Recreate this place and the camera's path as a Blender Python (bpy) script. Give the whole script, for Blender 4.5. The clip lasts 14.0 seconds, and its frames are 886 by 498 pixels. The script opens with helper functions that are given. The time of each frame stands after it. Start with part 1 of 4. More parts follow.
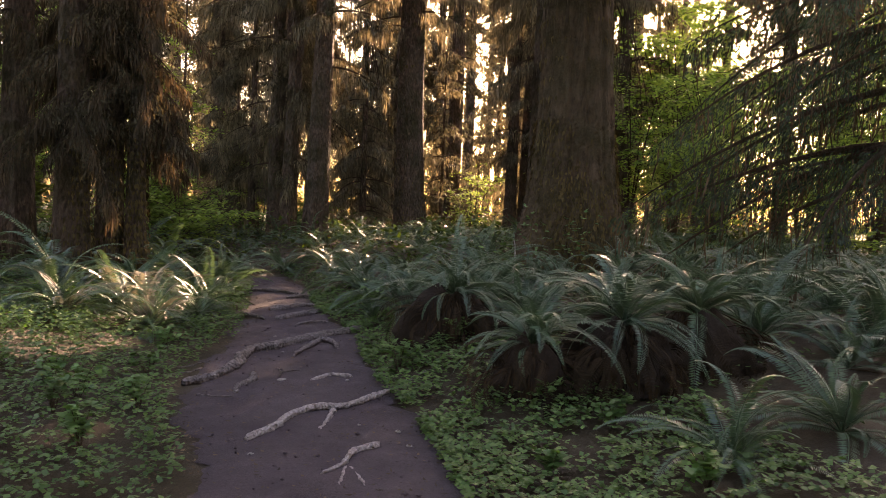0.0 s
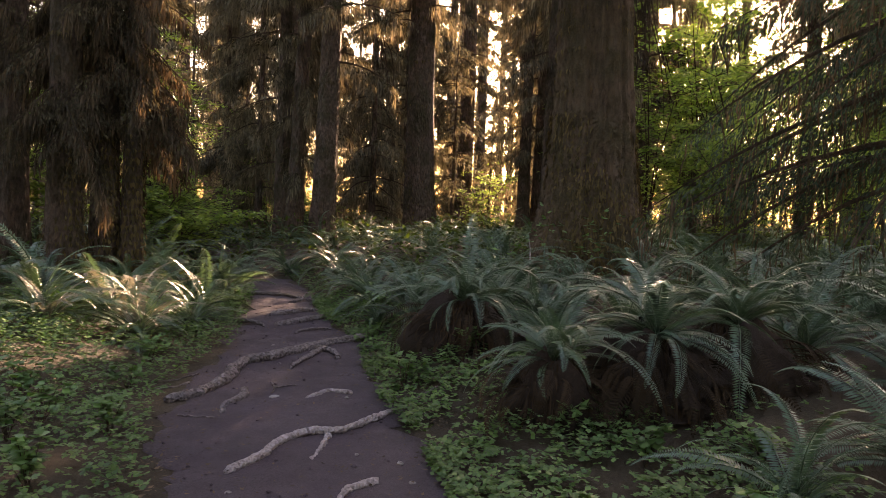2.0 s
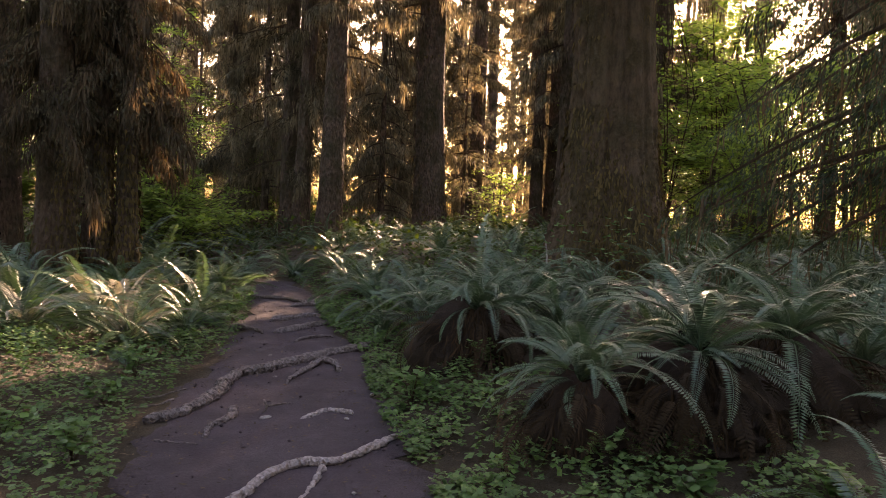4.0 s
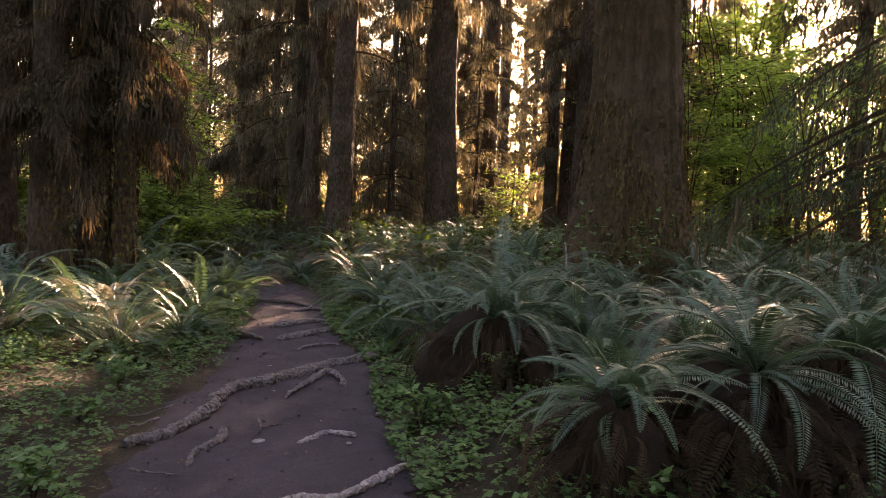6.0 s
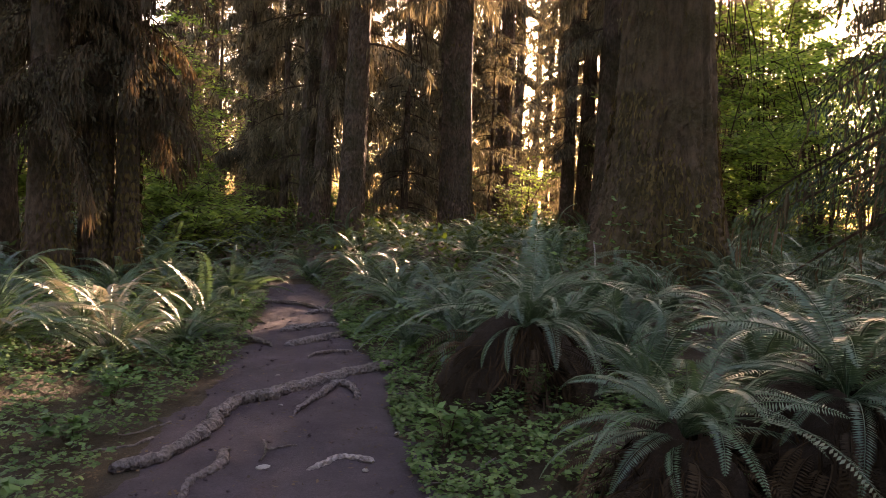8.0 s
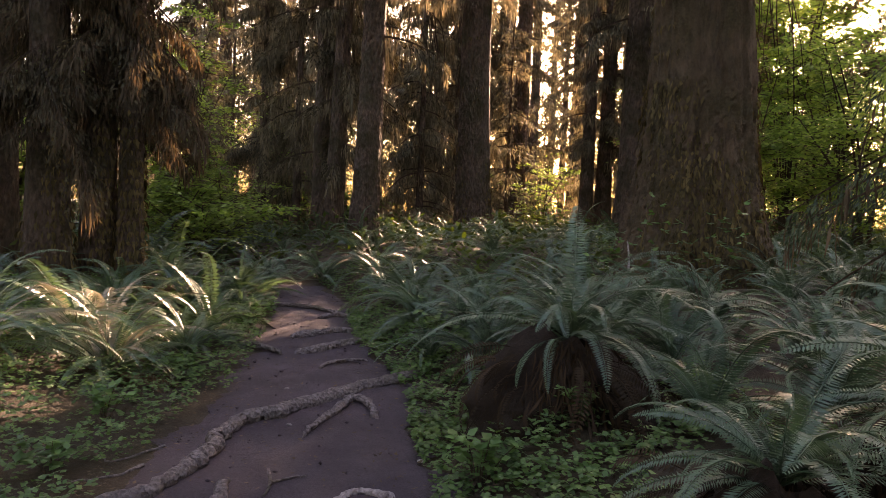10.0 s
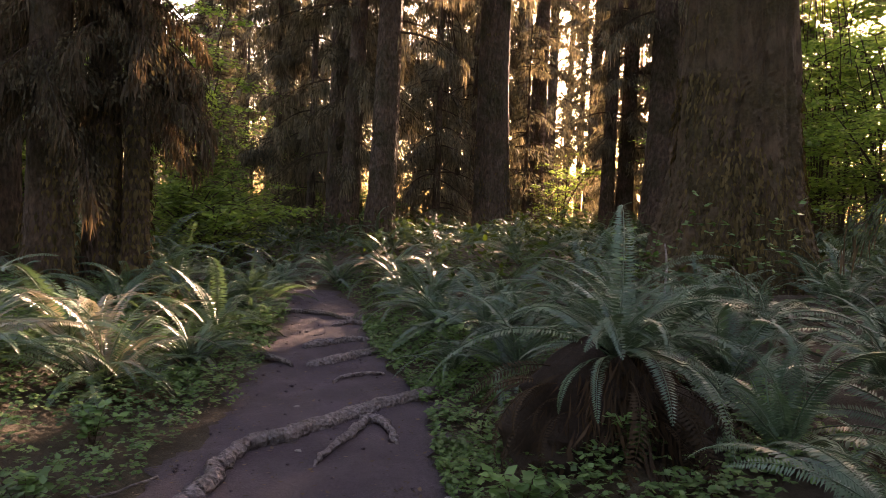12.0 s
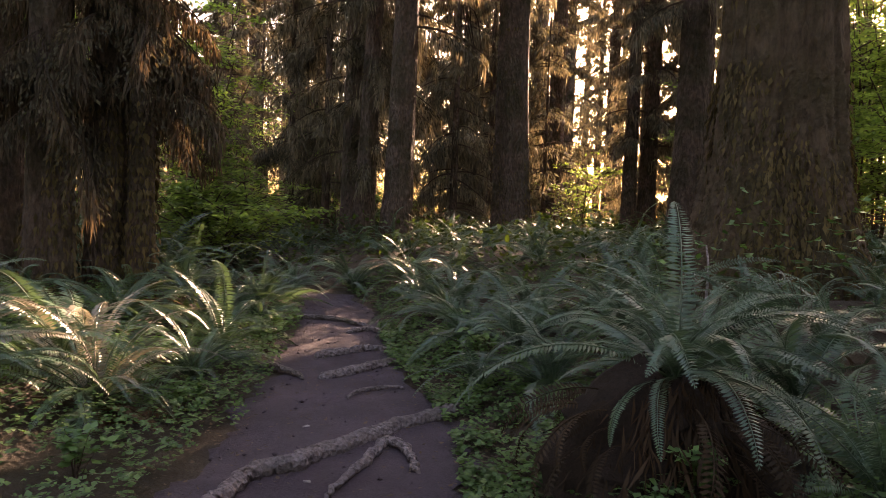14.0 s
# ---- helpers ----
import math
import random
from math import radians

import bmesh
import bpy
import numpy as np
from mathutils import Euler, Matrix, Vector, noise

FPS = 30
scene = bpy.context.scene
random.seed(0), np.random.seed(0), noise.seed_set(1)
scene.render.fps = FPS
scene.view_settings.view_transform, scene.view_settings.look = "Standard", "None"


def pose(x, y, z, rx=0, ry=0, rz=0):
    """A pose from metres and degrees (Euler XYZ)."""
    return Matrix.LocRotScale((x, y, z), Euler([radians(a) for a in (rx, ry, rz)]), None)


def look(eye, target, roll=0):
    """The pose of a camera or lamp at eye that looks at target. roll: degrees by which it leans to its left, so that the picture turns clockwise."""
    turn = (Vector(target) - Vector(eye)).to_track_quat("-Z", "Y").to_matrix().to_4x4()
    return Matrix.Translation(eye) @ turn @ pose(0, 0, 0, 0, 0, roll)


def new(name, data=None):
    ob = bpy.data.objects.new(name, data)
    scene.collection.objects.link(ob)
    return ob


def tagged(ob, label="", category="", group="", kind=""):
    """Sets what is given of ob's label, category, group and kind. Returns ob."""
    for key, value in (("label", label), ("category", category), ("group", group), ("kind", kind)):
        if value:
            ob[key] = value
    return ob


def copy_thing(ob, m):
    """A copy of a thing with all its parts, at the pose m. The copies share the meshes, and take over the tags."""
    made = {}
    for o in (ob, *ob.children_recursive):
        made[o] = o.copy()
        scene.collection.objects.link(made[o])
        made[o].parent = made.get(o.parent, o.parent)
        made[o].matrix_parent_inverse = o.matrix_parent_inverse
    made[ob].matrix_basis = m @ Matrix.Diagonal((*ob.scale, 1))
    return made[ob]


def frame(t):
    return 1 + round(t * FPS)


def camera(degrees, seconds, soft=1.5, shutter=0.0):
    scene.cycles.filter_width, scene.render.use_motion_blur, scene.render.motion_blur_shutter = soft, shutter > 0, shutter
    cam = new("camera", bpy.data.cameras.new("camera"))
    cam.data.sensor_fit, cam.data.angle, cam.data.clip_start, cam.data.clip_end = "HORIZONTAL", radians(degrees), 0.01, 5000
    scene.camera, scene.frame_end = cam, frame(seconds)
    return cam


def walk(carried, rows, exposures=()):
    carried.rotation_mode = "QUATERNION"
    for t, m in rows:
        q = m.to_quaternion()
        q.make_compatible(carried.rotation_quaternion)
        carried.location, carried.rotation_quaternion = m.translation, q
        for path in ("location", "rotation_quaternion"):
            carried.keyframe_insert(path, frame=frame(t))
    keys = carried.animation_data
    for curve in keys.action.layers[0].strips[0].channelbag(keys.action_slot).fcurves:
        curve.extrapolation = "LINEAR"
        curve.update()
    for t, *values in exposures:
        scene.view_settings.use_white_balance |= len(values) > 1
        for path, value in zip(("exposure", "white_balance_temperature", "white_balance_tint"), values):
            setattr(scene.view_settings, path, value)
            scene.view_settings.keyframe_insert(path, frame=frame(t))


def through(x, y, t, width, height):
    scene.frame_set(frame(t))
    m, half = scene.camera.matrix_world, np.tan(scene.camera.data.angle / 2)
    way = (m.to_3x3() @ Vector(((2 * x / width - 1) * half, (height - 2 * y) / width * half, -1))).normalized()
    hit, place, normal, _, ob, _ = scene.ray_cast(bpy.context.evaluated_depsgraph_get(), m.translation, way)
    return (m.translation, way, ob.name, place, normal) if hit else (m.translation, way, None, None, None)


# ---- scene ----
# ---------------- camera and walk ----------------
cam = camera(65.0, 14.0, soft=0.65)
EYE, LEAN = 1.5, -6.8
ROWS = [
    (0.0, 0.000, 0.000, -0.22, -2.57, 4.54),
    (0.5, 0.008, 0.176, -0.01, -2.70, 4.56),
    (1.0, 0.019, 0.363, 0.23, -2.63, 4.58),
    (1.5, 0.023, 0.525, 0.49, -2.52, 4.59),
    (2.0, 0.019, 0.665, 0.74, -2.51, 4.58),
    (2.5, 0.015, 0.821, 1.00, -2.58, 4.57),
    (3.0, 0.012, 0.996, 1.21, -2.50, 4.58),
    (5.5, -0.026, 1.787, 2.23, -2.39, 4.50),
    (6.0, -0.042, 1.935, 2.49, -2.35, 4.46),
    (6.5, -0.075, 2.077, 2.71, -2.41, 4.42),
    (7.0, -0.113, 2.227, 2.92, -2.48, 4.37),
    (7.5, -0.147, 2.379, 3.14, -2.47, 4.39),
    (8.0, -0.183, 2.529, 3.41, -2.44, 4.43),
    (10.5, -0.351, 3.278, 4.82, -2.43, 4.43),
    (11.0, -0.382, 3.415, 5.14, -2.42, 4.43),
    (11.5, -0.422, 3.563, 5.43, -2.28, 4.47),
    (12.0, -0.455, 3.703, 5.72, -2.17, 4.51),
    (12.5, -0.485, 3.839, 6.05, -2.15, 4.52),
    (13.0, -0.514, 3.983, 6.36, -2.09, 4.56),
    (13.5, -0.547, 4.119, 6.69, -2.02, 4.62),
    (14.0, -0.581, 4.244, 6.98, -1.99, 4.67),
]
walk(cam, [(t, pose(0, 0, EYE, 0, LEAN, 0) @ pose(x, y, 0, 90 + pitch, roll, yaw)) for t, x, y, yaw, pitch, roll in ROWS],
     exposures=[(0.0, 2.95, 8400.0, 34.0), (14.0, 2.95, 8300.0, 38.0)])

# ---------------- world and sun ----------------
SUN_AZ, SUN_EL = 16.0, 18.0          # degrees right of straight ahead, above the horizon
world = bpy.data.worlds.new("world")
scene.world = world
world.use_nodes = True
wn, wl = world.node_tree.nodes, world.node_tree.links
sky = wn.new("ShaderNodeTexSky")
sky.sky_type = 'NISHITA'
sky.sun_disc = False
sky.sun_elevation = radians(SUN_EL)
sky.sun_rotation = radians(SUN_AZ)
sky.air_density, sky.dust_density, sky.ozone_density = 1.6, 5.0, 2.5
wn["Background"].inputs["Strength"].default_value = 0.15
wl.new(sky.outputs["Color"], wn["Background"].inputs["Color"])

sun_data = bpy.data.lights.new("sun", 'SUN')
sun_data.energy, sun_data.angle, sun_data.color = 5.0, radians(0.6), (1.0, 0.82, 0.6)
sun = new("sun", sun_data)
_az, _el = radians(SUN_AZ), radians(SUN_EL)
sun_dir = Vector((math.sin(_az) * math.cos(_el), math.cos(_az) * math.cos(_el), math.sin(_el)))
sun.matrix_world = look(sun_dir * 100, (0, 0, 0))


# ---------------- materials ----------------
def node_mat(name):
    m = bpy.data.materials.new(name)
    m.use_nodes = True
    return m, m.node_tree.nodes, m.node_tree.links, m.node_tree.nodes["Principled BSDF"]


def noise_ramp(n, l, coords, scale, stops, detail=6.0, rough=0.6):
    tex = n.new("ShaderNodeTexNoise")
    tex.inputs["Scale"].default_value, tex.inputs["Detail"].default_value = scale, detail
    tex.inputs["Roughness"].default_value = rough
    l.new(coords, tex.inputs["Vector"])
    ramp = n.new("ShaderNodeValToRGB")
    while len(ramp.color_ramp.elements) < len(stops):
        ramp.color_ramp.elements.new(0.5)
    for e, (p, c) in zip(ramp.color_ramp.elements, stops):
        e.position, e.color = p, (*c, 1)
    l.new(tex.outputs["Fac"], ramp.inputs["Fac"])
    return tex, ramp


def mix_col(n, l, fac, a, b, mode='MIX'):
    m = n.new("ShaderNodeMix")
    m.data_type, m.blend_type = 'RGBA', mode
    if isinstance(fac, float):
        m.inputs[0].default_value = fac
    else:
        l.new(fac, m.inputs[0])
    for sock, v in ((m.inputs[6], a), (m.inputs[7], b)):
        if isinstance(v, tuple):
            sock.default_value = (*v, 1)
        else:
            l.new(v, sock)
    return m.outputs[2]


def bumped(n, l, bsdf, height, strength, distance):
    b = n.new("ShaderNodeBump")
    b.inputs["Strength"].default_value, b.inputs["Distance"].default_value = strength, distance
    l.new(height, b.inputs["Height"])
    l.new(b.outputs["Normal"], bsdf.inputs["Normal"])


def leaf_mat(name, dark, light, through, rough=0.45, island=True, spec=0.4, thin=0.4, patch=1.5):
    """Leaf: a glossy upper skin over a body that lets some light through; hue varies from leaf to leaf and in patches."""
    m, n, l, p = node_mat(name)
    geo = n.new("ShaderNodeNewGeometry")
    oi = n.new("ShaderNodeObjectInfo")
    ramp = n.new("ShaderNodeValToRGB")
    ramp.color_ramp.elements[0].color, ramp.color_ramp.elements[1].color = (*dark, 1), (*light, 1)
    l.new(geo.outputs["Random Per Island"] if island else oi.outputs["Random"], ramp.inputs["Fac"])
    _, big = noise_ramp(n, l, geo.outputs["Position"], patch, [(0.3, (0.55, 0.6, 0.55)), (0.7, (1.25, 1.2, 1.0))], 3.0)
    col = mix_col(n, l, 1.0, ramp.outputs["Color"], big.outputs["Color"], 'MULTIPLY')
    l.new(col, p.inputs["Base Color"])
    p.inputs["Roughness"].default_value = rough
    p.inputs["Specular IOR Level"].default_value = spec
    tr = n.new("ShaderNodeBsdfTranslucent")
    tcol = mix_col(n, l, 1.0, col, tuple(through), 'MULTIPLY')
    l.new(tcol, tr.inputs["Color"])
    ms = n.new("ShaderNodeMixShader")
    ms.inputs[0].default_value = thin
    l.new(p.outputs[0], ms.inputs[1])
    l.new(tr.outputs[0], ms.inputs[2])
    l.new(ms.outputs[0], n["Material Output"].inputs["Surface"])
    return m


def bark_mat(name, dark, mid, moss, moss_amount=0.5, scale=1.0, stretch=2.6, relief=0.09):
    m, n, l, p = node_mat(name)
    tc = n.new("ShaderNodeTexCoord")
    mp = n.new("ShaderNodeMapping")
    mp.inputs["Scale"].default_value = (6 * scale, 6 * scale, stretch * scale)
    l.new(tc.outputs["Object"], mp.inputs["Vector"])
    tex, ramp = noise_ramp(n, l, mp.outputs["Vector"], 2.0, [(0.3, dark), (0.62, mid)], 10.0, 0.7)
    vor = n.new("ShaderNodeTexVoronoi")
    vor.inputs["Scale"].default_value = 2.2
    l.new(mp.outputs["Vector"], vor.inputs["Vector"])
    _, mfac = noise_ramp(n, l, tc.outputs["Object"], 1.3, [(0.5 - 0.2 * moss_amount, (0, 0, 0)), (0.75 - 0.2 * moss_amount, (1, 1, 1))], 8.0)
    _, mcol = noise_ramp(n, l, tc.outputs["Object"], 30.0, [(0.35, tuple(c * 0.6 for c in moss)), (0.7, moss)], 4.0)
    col = mix_col(n, l, mfac.outputs["Color"], ramp.outputs["Color"], mcol.outputs["Color"])
    l.new(col, p.inputs["Base Color"])
    p.inputs["Roughness"].default_value = 0.9
    p.inputs["Specular IOR Level"].default_value = 0.15
    add = n.new("ShaderNodeMath")
    l.new(tex.outputs["Fac"], add.inputs[0])
    l.new(vor.outputs["Distance"], add.inputs[1])
    bumped(n, l, p, add.outputs[0], 1.0, relief)
    return m


def soil_mat(name, a, b, c, bump, fleck):
    m, n, l, p = node_mat(name)
    geo = n.new("ShaderNodeNewGeometry")
    pos = geo.outputs["Position"]
    _, r1 = noise_ramp(n, l, pos, 0.9, [(0.3, a), (0.7, b)], 5.0)
    t2, r2 = noise_ramp(n, l, pos, 55.0, [(0.35, (0.6, 0.6, 0.6)), (0.7, (1.3, 1.28, 1.25))], 8.0, 0.75)
    col = mix_col(n, l, 1.0, r1.outputs["Color"], r2.outputs["Color"], 'MULTIPLY')
    _, r3 = noise_ramp(n, l, pos, 14.0, [(0.60, (0, 0, 0)), (0.72, (fleck, fleck, fleck))], 6.0, 0.7)
    col = mix_col(n, l, r3.outputs["Color"], col, c)
    l.new(col, p.inputs["Base Color"])
    t4, r4 = noise_ramp(n, l, pos, 2.2, [(0.35, (0.65, 0.65, 0.65)), (0.65, (0.95, 0.95, 0.95))], 4.0)
    l.new(r4.outputs["Color"], p.inputs["Roughness"])
    p.inputs["Specular IOR Level"].default_value = 0.25
    bumped(n, l, p, t2.outputs["Fac"], bump, 0.02)
    return m


MAT_SOIL = soil_mat("trodden_soil", (0.052, 0.039, 0.048), (0.08, 0.061, 0.075), (0.035, 0.027, 0.03), 0.9, 0.75)
MAT_LITTER = soil_mat("forest_litter", (0.035, 0.026, 0.018), (0.06, 0.045, 0.026), (0.05, 0.06, 0.02), 0.9, 0.8)
MAT_FERN = leaf_mat("fern_green", (0.042, 0.092, 0.066), (0.075, 0.148, 0.102), (1.6, 1.35, 0.85), 0.33, False, 0.55, 0.24)
MAT_FERN_DRY = leaf_mat("fern_brown", (0.07, 0.045, 0.026), (0.125, 0.083, 0.055), (1.15, 0.9, 0.65), 0.6, False, 0.2, 0.22)
# Pale frond colour stands in for sun glare on green fronds.
MAT_FERN_SUNLIT = leaf_mat("fern_sunlit_pale", (0.15, 0.143, 0.122), (0.27, 0.255, 0.215), (1.1, 1.05, 0.95), 0.34, False, 0.6, 0.2)
MAT_COVER = leaf_mat("ground_cover_green", (0.045, 0.105, 0.039), (0.102, 0.19, 0.07), (1.2, 1.5, 0.4), 0.5, True, 0.35, 0.3, 2.5)
MAT_HERB = leaf_mat("herb_green", (0.06, 0.14, 0.05), (0.11, 0.22, 0.08), (1.2, 1.4, 0.4), 0.45, True, 0.4, 0.3)
# Needle colour is lightened and greyed to stand in for distant haze.
MAT_NEEDLE_HAZED = leaf_mat("haze_greyed_needles", (0.095, 0.09, 0.072), (0.215, 0.2, 0.16), (1.22, 1.08, 0.85), 0.7, True, 0.12, 0.38, 0.5)
MAT_SPRUCE = leaf_mat("spruce_needles", (0.034, 0.056, 0.04), (0.07, 0.105, 0.066), (1.2, 1.2, 0.7), 0.55, True, 0.25, 0.25, 0.8)
MAT_MOSS = leaf_mat("hanging_moss", (0.11, 0.103, 0.088), (0.26, 0.24, 0.205), (1.3, 1.08, 0.78), 0.85, True, 0.1, 0.42, 0.8)
MAT_MOSS_DARK = leaf_mat("dark_hanging_moss", (0.08, 0.064, 0.053), (0.155, 0.125, 0.1), (1.3, 1.0, 0.65), 0.95, True, 0.03, 0.3, 1.2)
MAT_NEEDLE_DARK = leaf_mat("dim_spruce_needles", (0.06, 0.055, 0.043), (0.115, 0.105, 0.08), (1.3, 1.05, 0.65), 0.85, True, 0.05, 0.3, 0.9)
# Dead brown fibre and skirt, darkened for the shade under the ferns.
MAT_FIBRE_SHADE = leaf_mat("dead_fern_fibre_shade", (0.02, 0.013, 0.0095), (0.055, 0.036, 0.026), (1.2, 0.9, 0.5), 0.8, True, 0.1, 0.1)
MAT_SKIRT_SHADE = leaf_mat("dead_fern_skirt_shade", (0.025, 0.017, 0.012), (0.06, 0.04, 0.028), (1.2, 0.9, 0.5), 0.75, False, 0.1, 0.15)
MAT_MAPLE = leaf_mat("maple_green", (0.10, 0.165, 0.055), (0.23, 0.31, 0.115), (1.65, 1.7, 0.85), 0.5, True, 0.3, 0.6, 0.6)
MAT_BRUSH = leaf_mat("brush_green", (0.03, 0.055, 0.022), (0.07, 0.11, 0.035), (1.6, 1.5, 0.5), 0.5, True, 0.3, 0.4, 0.4)
MAT_BEARD = leaf_mat("clinging_moss", (0.055, 0.045, 0.026), (0.16, 0.125, 0.07), (1.3, 1.1, 0.6), 0.9, True, 0.1, 0.2, 1.2)
MAT_BARK = bark_mat("spruce_bark", (0.036, 0.025, 0.018), (0.155, 0.108, 0.074), (0.09, 0.072, 0.04), 0.55, 0.65)
MAT_BARK_DARK = bark_mat("hemlock_bark", (0.046, 0.033, 0.026), (0.135, 0.096, 0.074), (0.05, 0.05, 0.022), 0.3, 1.3)
MAT_ROOT = bark_mat("weathered_root", (0.2, 0.165, 0.168), (0.46, 0.4, 0.4), (0.2, 0.18, 0.15), -1.4, 3.0, 6.0, 0.03)
MAT_ROOT_DARK = bark_mat("root_bark", (0.075, 0.061, 0.063), (0.235, 0.2, 0.202), (0.085, 0.08, 0.045), 0.0, 2.4, 6.0, 0.035)
MAT_TWIG = bark_mat("twig_bark", (0.05, 0.036, 0.026), (0.12, 0.085, 0.06), (0.06, 0.06, 0.03), 0.2, 6.0)
# Brown fibre, darkened further for the shaded hollow under old ferns.
MAT_CROWN_SHADE = soil_mat("root_crown_shade", (0.018, 0.0115, 0.0085), (0.033, 0.021, 0.015), (0.042, 0.028, 0.019), 1.0, 0.5)
MAT_CHIP = leaf_mat("dry_scraps", (0.03, 0.022, 0.018), (0.16, 0.115, 0.085), (1.0, 0.8, 0.5), 0.8, True, 0.2, 0.05)
MAT_STONE = soil_mat("grey_stone", (0.22, 0.2, 0.2), (0.32, 0.3, 0.29), (0.15, 0.14, 0.13), 0.4, 0.5)


# ---------------- mesh helpers ----------------
def fast_mesh(name, verts, faces):
    """Mesh from an (N,3) array of points and an (M,k) array of faces."""
    me = bpy.data.meshes.new(name)
    verts, faces = np.asarray(verts, dtype=np.float32), np.asarray(faces, dtype=np.int32)
    k = faces.shape[1]
    me.vertices.add(len(verts))
    me.vertices.foreach_set("co", verts.ravel())
    me.loops.add(faces.size)
    me.loops.foreach_set("vertex_index", faces.ravel())
    me.polygons.add(len(faces))
    me.polygons.foreach_set("loop_start", np.arange(0, faces.size, k, dtype=np.int32))
    me.update(calc_edges=True)
    return me


def smooth(me):
    me.polygons.foreach_set("use_smooth", np.ones(len(me.polygons), dtype=bool))
    me.update()
    return me


def mesh_part(name, me, material, parent=None, label=""):
    ob = new(name, me)
    if not me.materials:
        me.materials.append(material)
    if parent is not None:
        ob.parent = parent
    if label:
        tagged(ob, label=label)
    return ob


def unit(v):
    return v / np.maximum(np.linalg.norm(v, axis=-1, keepdims=True), 1e-9)


def leaf_geo(pos, way, side, length, width, bend=0.0):
    """One kite-shaped leaf per row: from pos along way, as wide as width along side."""
    way, side = unit(way), unit(side)
    L, W = np.asarray(length)[:, None], np.asarray(width)[:, None]
    up = np.cross(side, way)
    a = pos
    b = pos + way * L * 0.45 + side * W * 0.5 + up * L * bend
    c = pos + way * L
    d = pos + way * L * 0.45 - side * W * 0.5 + up * L * bend
    v = np.stack([a, b, c, d], 1).reshape(-1, 3)
    f = np.arange(len(pos) * 4).reshape(-1, 4)
    return v, f


def tube_geo(points, radii, sides=8, rough=0.0, rng=None, cap=True):
    """A tube along points with a radius at each one."""
    pts, radii = np.asarray(points, float), np.asarray(radii, float)
    tan = unit(np.gradient(pts, axis=0))
    ref = np.tile(np.array([0.0, 0.0, 1.0]), (len(pts), 1))
    ref[np.abs(tan[:, 2]) > 0.9] = (1.0, 0.0, 0.0)
    if abs(tan[:, 2]).mean() > 0.6:
        ref[:] = (1.0, 0.0, 0.0)
    u = unit(np.cross(tan, ref))
    w = np.cross(tan, u)
    ang = np.linspace(0, 2 * math.pi, sides, endpoint=False)
    r = radii[:, None] * np.ones((1, sides))
    if rough and rng is not None:
        r = r * (1 + rough * rng.standard_normal((len(pts), sides)))
    v = pts[:, None, :] + r[:, :, None] * (np.cos(ang)[None, :, None] * u[:, None, :] + np.sin(ang)[None, :, None] * w[:, None, :])
    n = len(pts)
    i = np.arange(n - 1)[:, None] * sides
    j = np.arange(sides)[None, :]
    k = (j + 1) % sides
    f = np.stack([i + j, i + k, i + sides + k, i + sides + j], -1).reshape(-1, 4)
    return v.reshape(-1, 3), f


def join_geo(parts):
    vs, fs, o = [], [], 0
    for v, f in parts:
        vs.append(v)
        fs.append(f + o)
        o += len(v)
    return np.concatenate(vs), np.concatenate(fs)


def bend_line(points, steps):
    """A smooth line through a few points."""
    p = np.asarray(points, float)
    s = np.linspace(0, len(p) - 1, steps)
    i = np.clip(s.astype(int), 0, len(p) - 2)
    t = (s - i)[:, None]
    p0, p1, p2, p3 = p[np.maximum(i - 1, 0)], p[i], p[i + 1], p[np.minimum(i + 2, len(p) - 1)]
    return 0.5 * (2 * p1 + (p2 - p0) * t + (2 * p0 - 5 * p1 + 4 * p2 - p3) * t ** 2 + (3 * p1 - p0 - 3 * p2 + p3) * t ** 3)


# ---------------- ground and path ----------------
EDGE_Y = [-12, -3, 0, 2, 3.8, 4.6, 5.5, 6.2, 7.0, 8.0, 9.0, 10.0, 11.0, 12.0, 13.0, 14.0, 15.2, 17.0, 20.0, 27.0]
EDGE_L = [-0.5, -0.65, -0.85, -1.05, -1.3, -1.62, -1.98, -2.25, -2.42, -2.54, -2.68, -2.88, -3.1, -3.35, -3.55, -3.85, -4.3, -5.0, -6.2, -9.0]
EDGE_R = [1.3, 1.1, 0.85, 0.55, 0.27, 0.1, -0.1, -0.33, -0.56, -0.78, -0.96, -1.29, -1.79, -2.1, -2.36, -2.71, -3.3, -4.2, -5.7, -8.7]


def left_edge(y):
    return np.interp(y, EDGE_Y, EDGE_L)


def right_edge(y):
    return np.interp(y, EDGE_Y, EDGE_R)


def ease(v, a, b):
    t = np.clip((v - a) / (b - a), 0, 1)
    return t * t * (3 - 2 * t)


def waves(x, y, s):
    return (np.sin(x * 1.7 * s + 1.3) * np.cos(y * 1.3 * s - 0.7) + 0.6 * np.sin(x * 3.1 * s - y * 2.3 * s + 2.1)
            + 0.4 * np.cos(x * 5.3 * s + y * 4.7 * s))


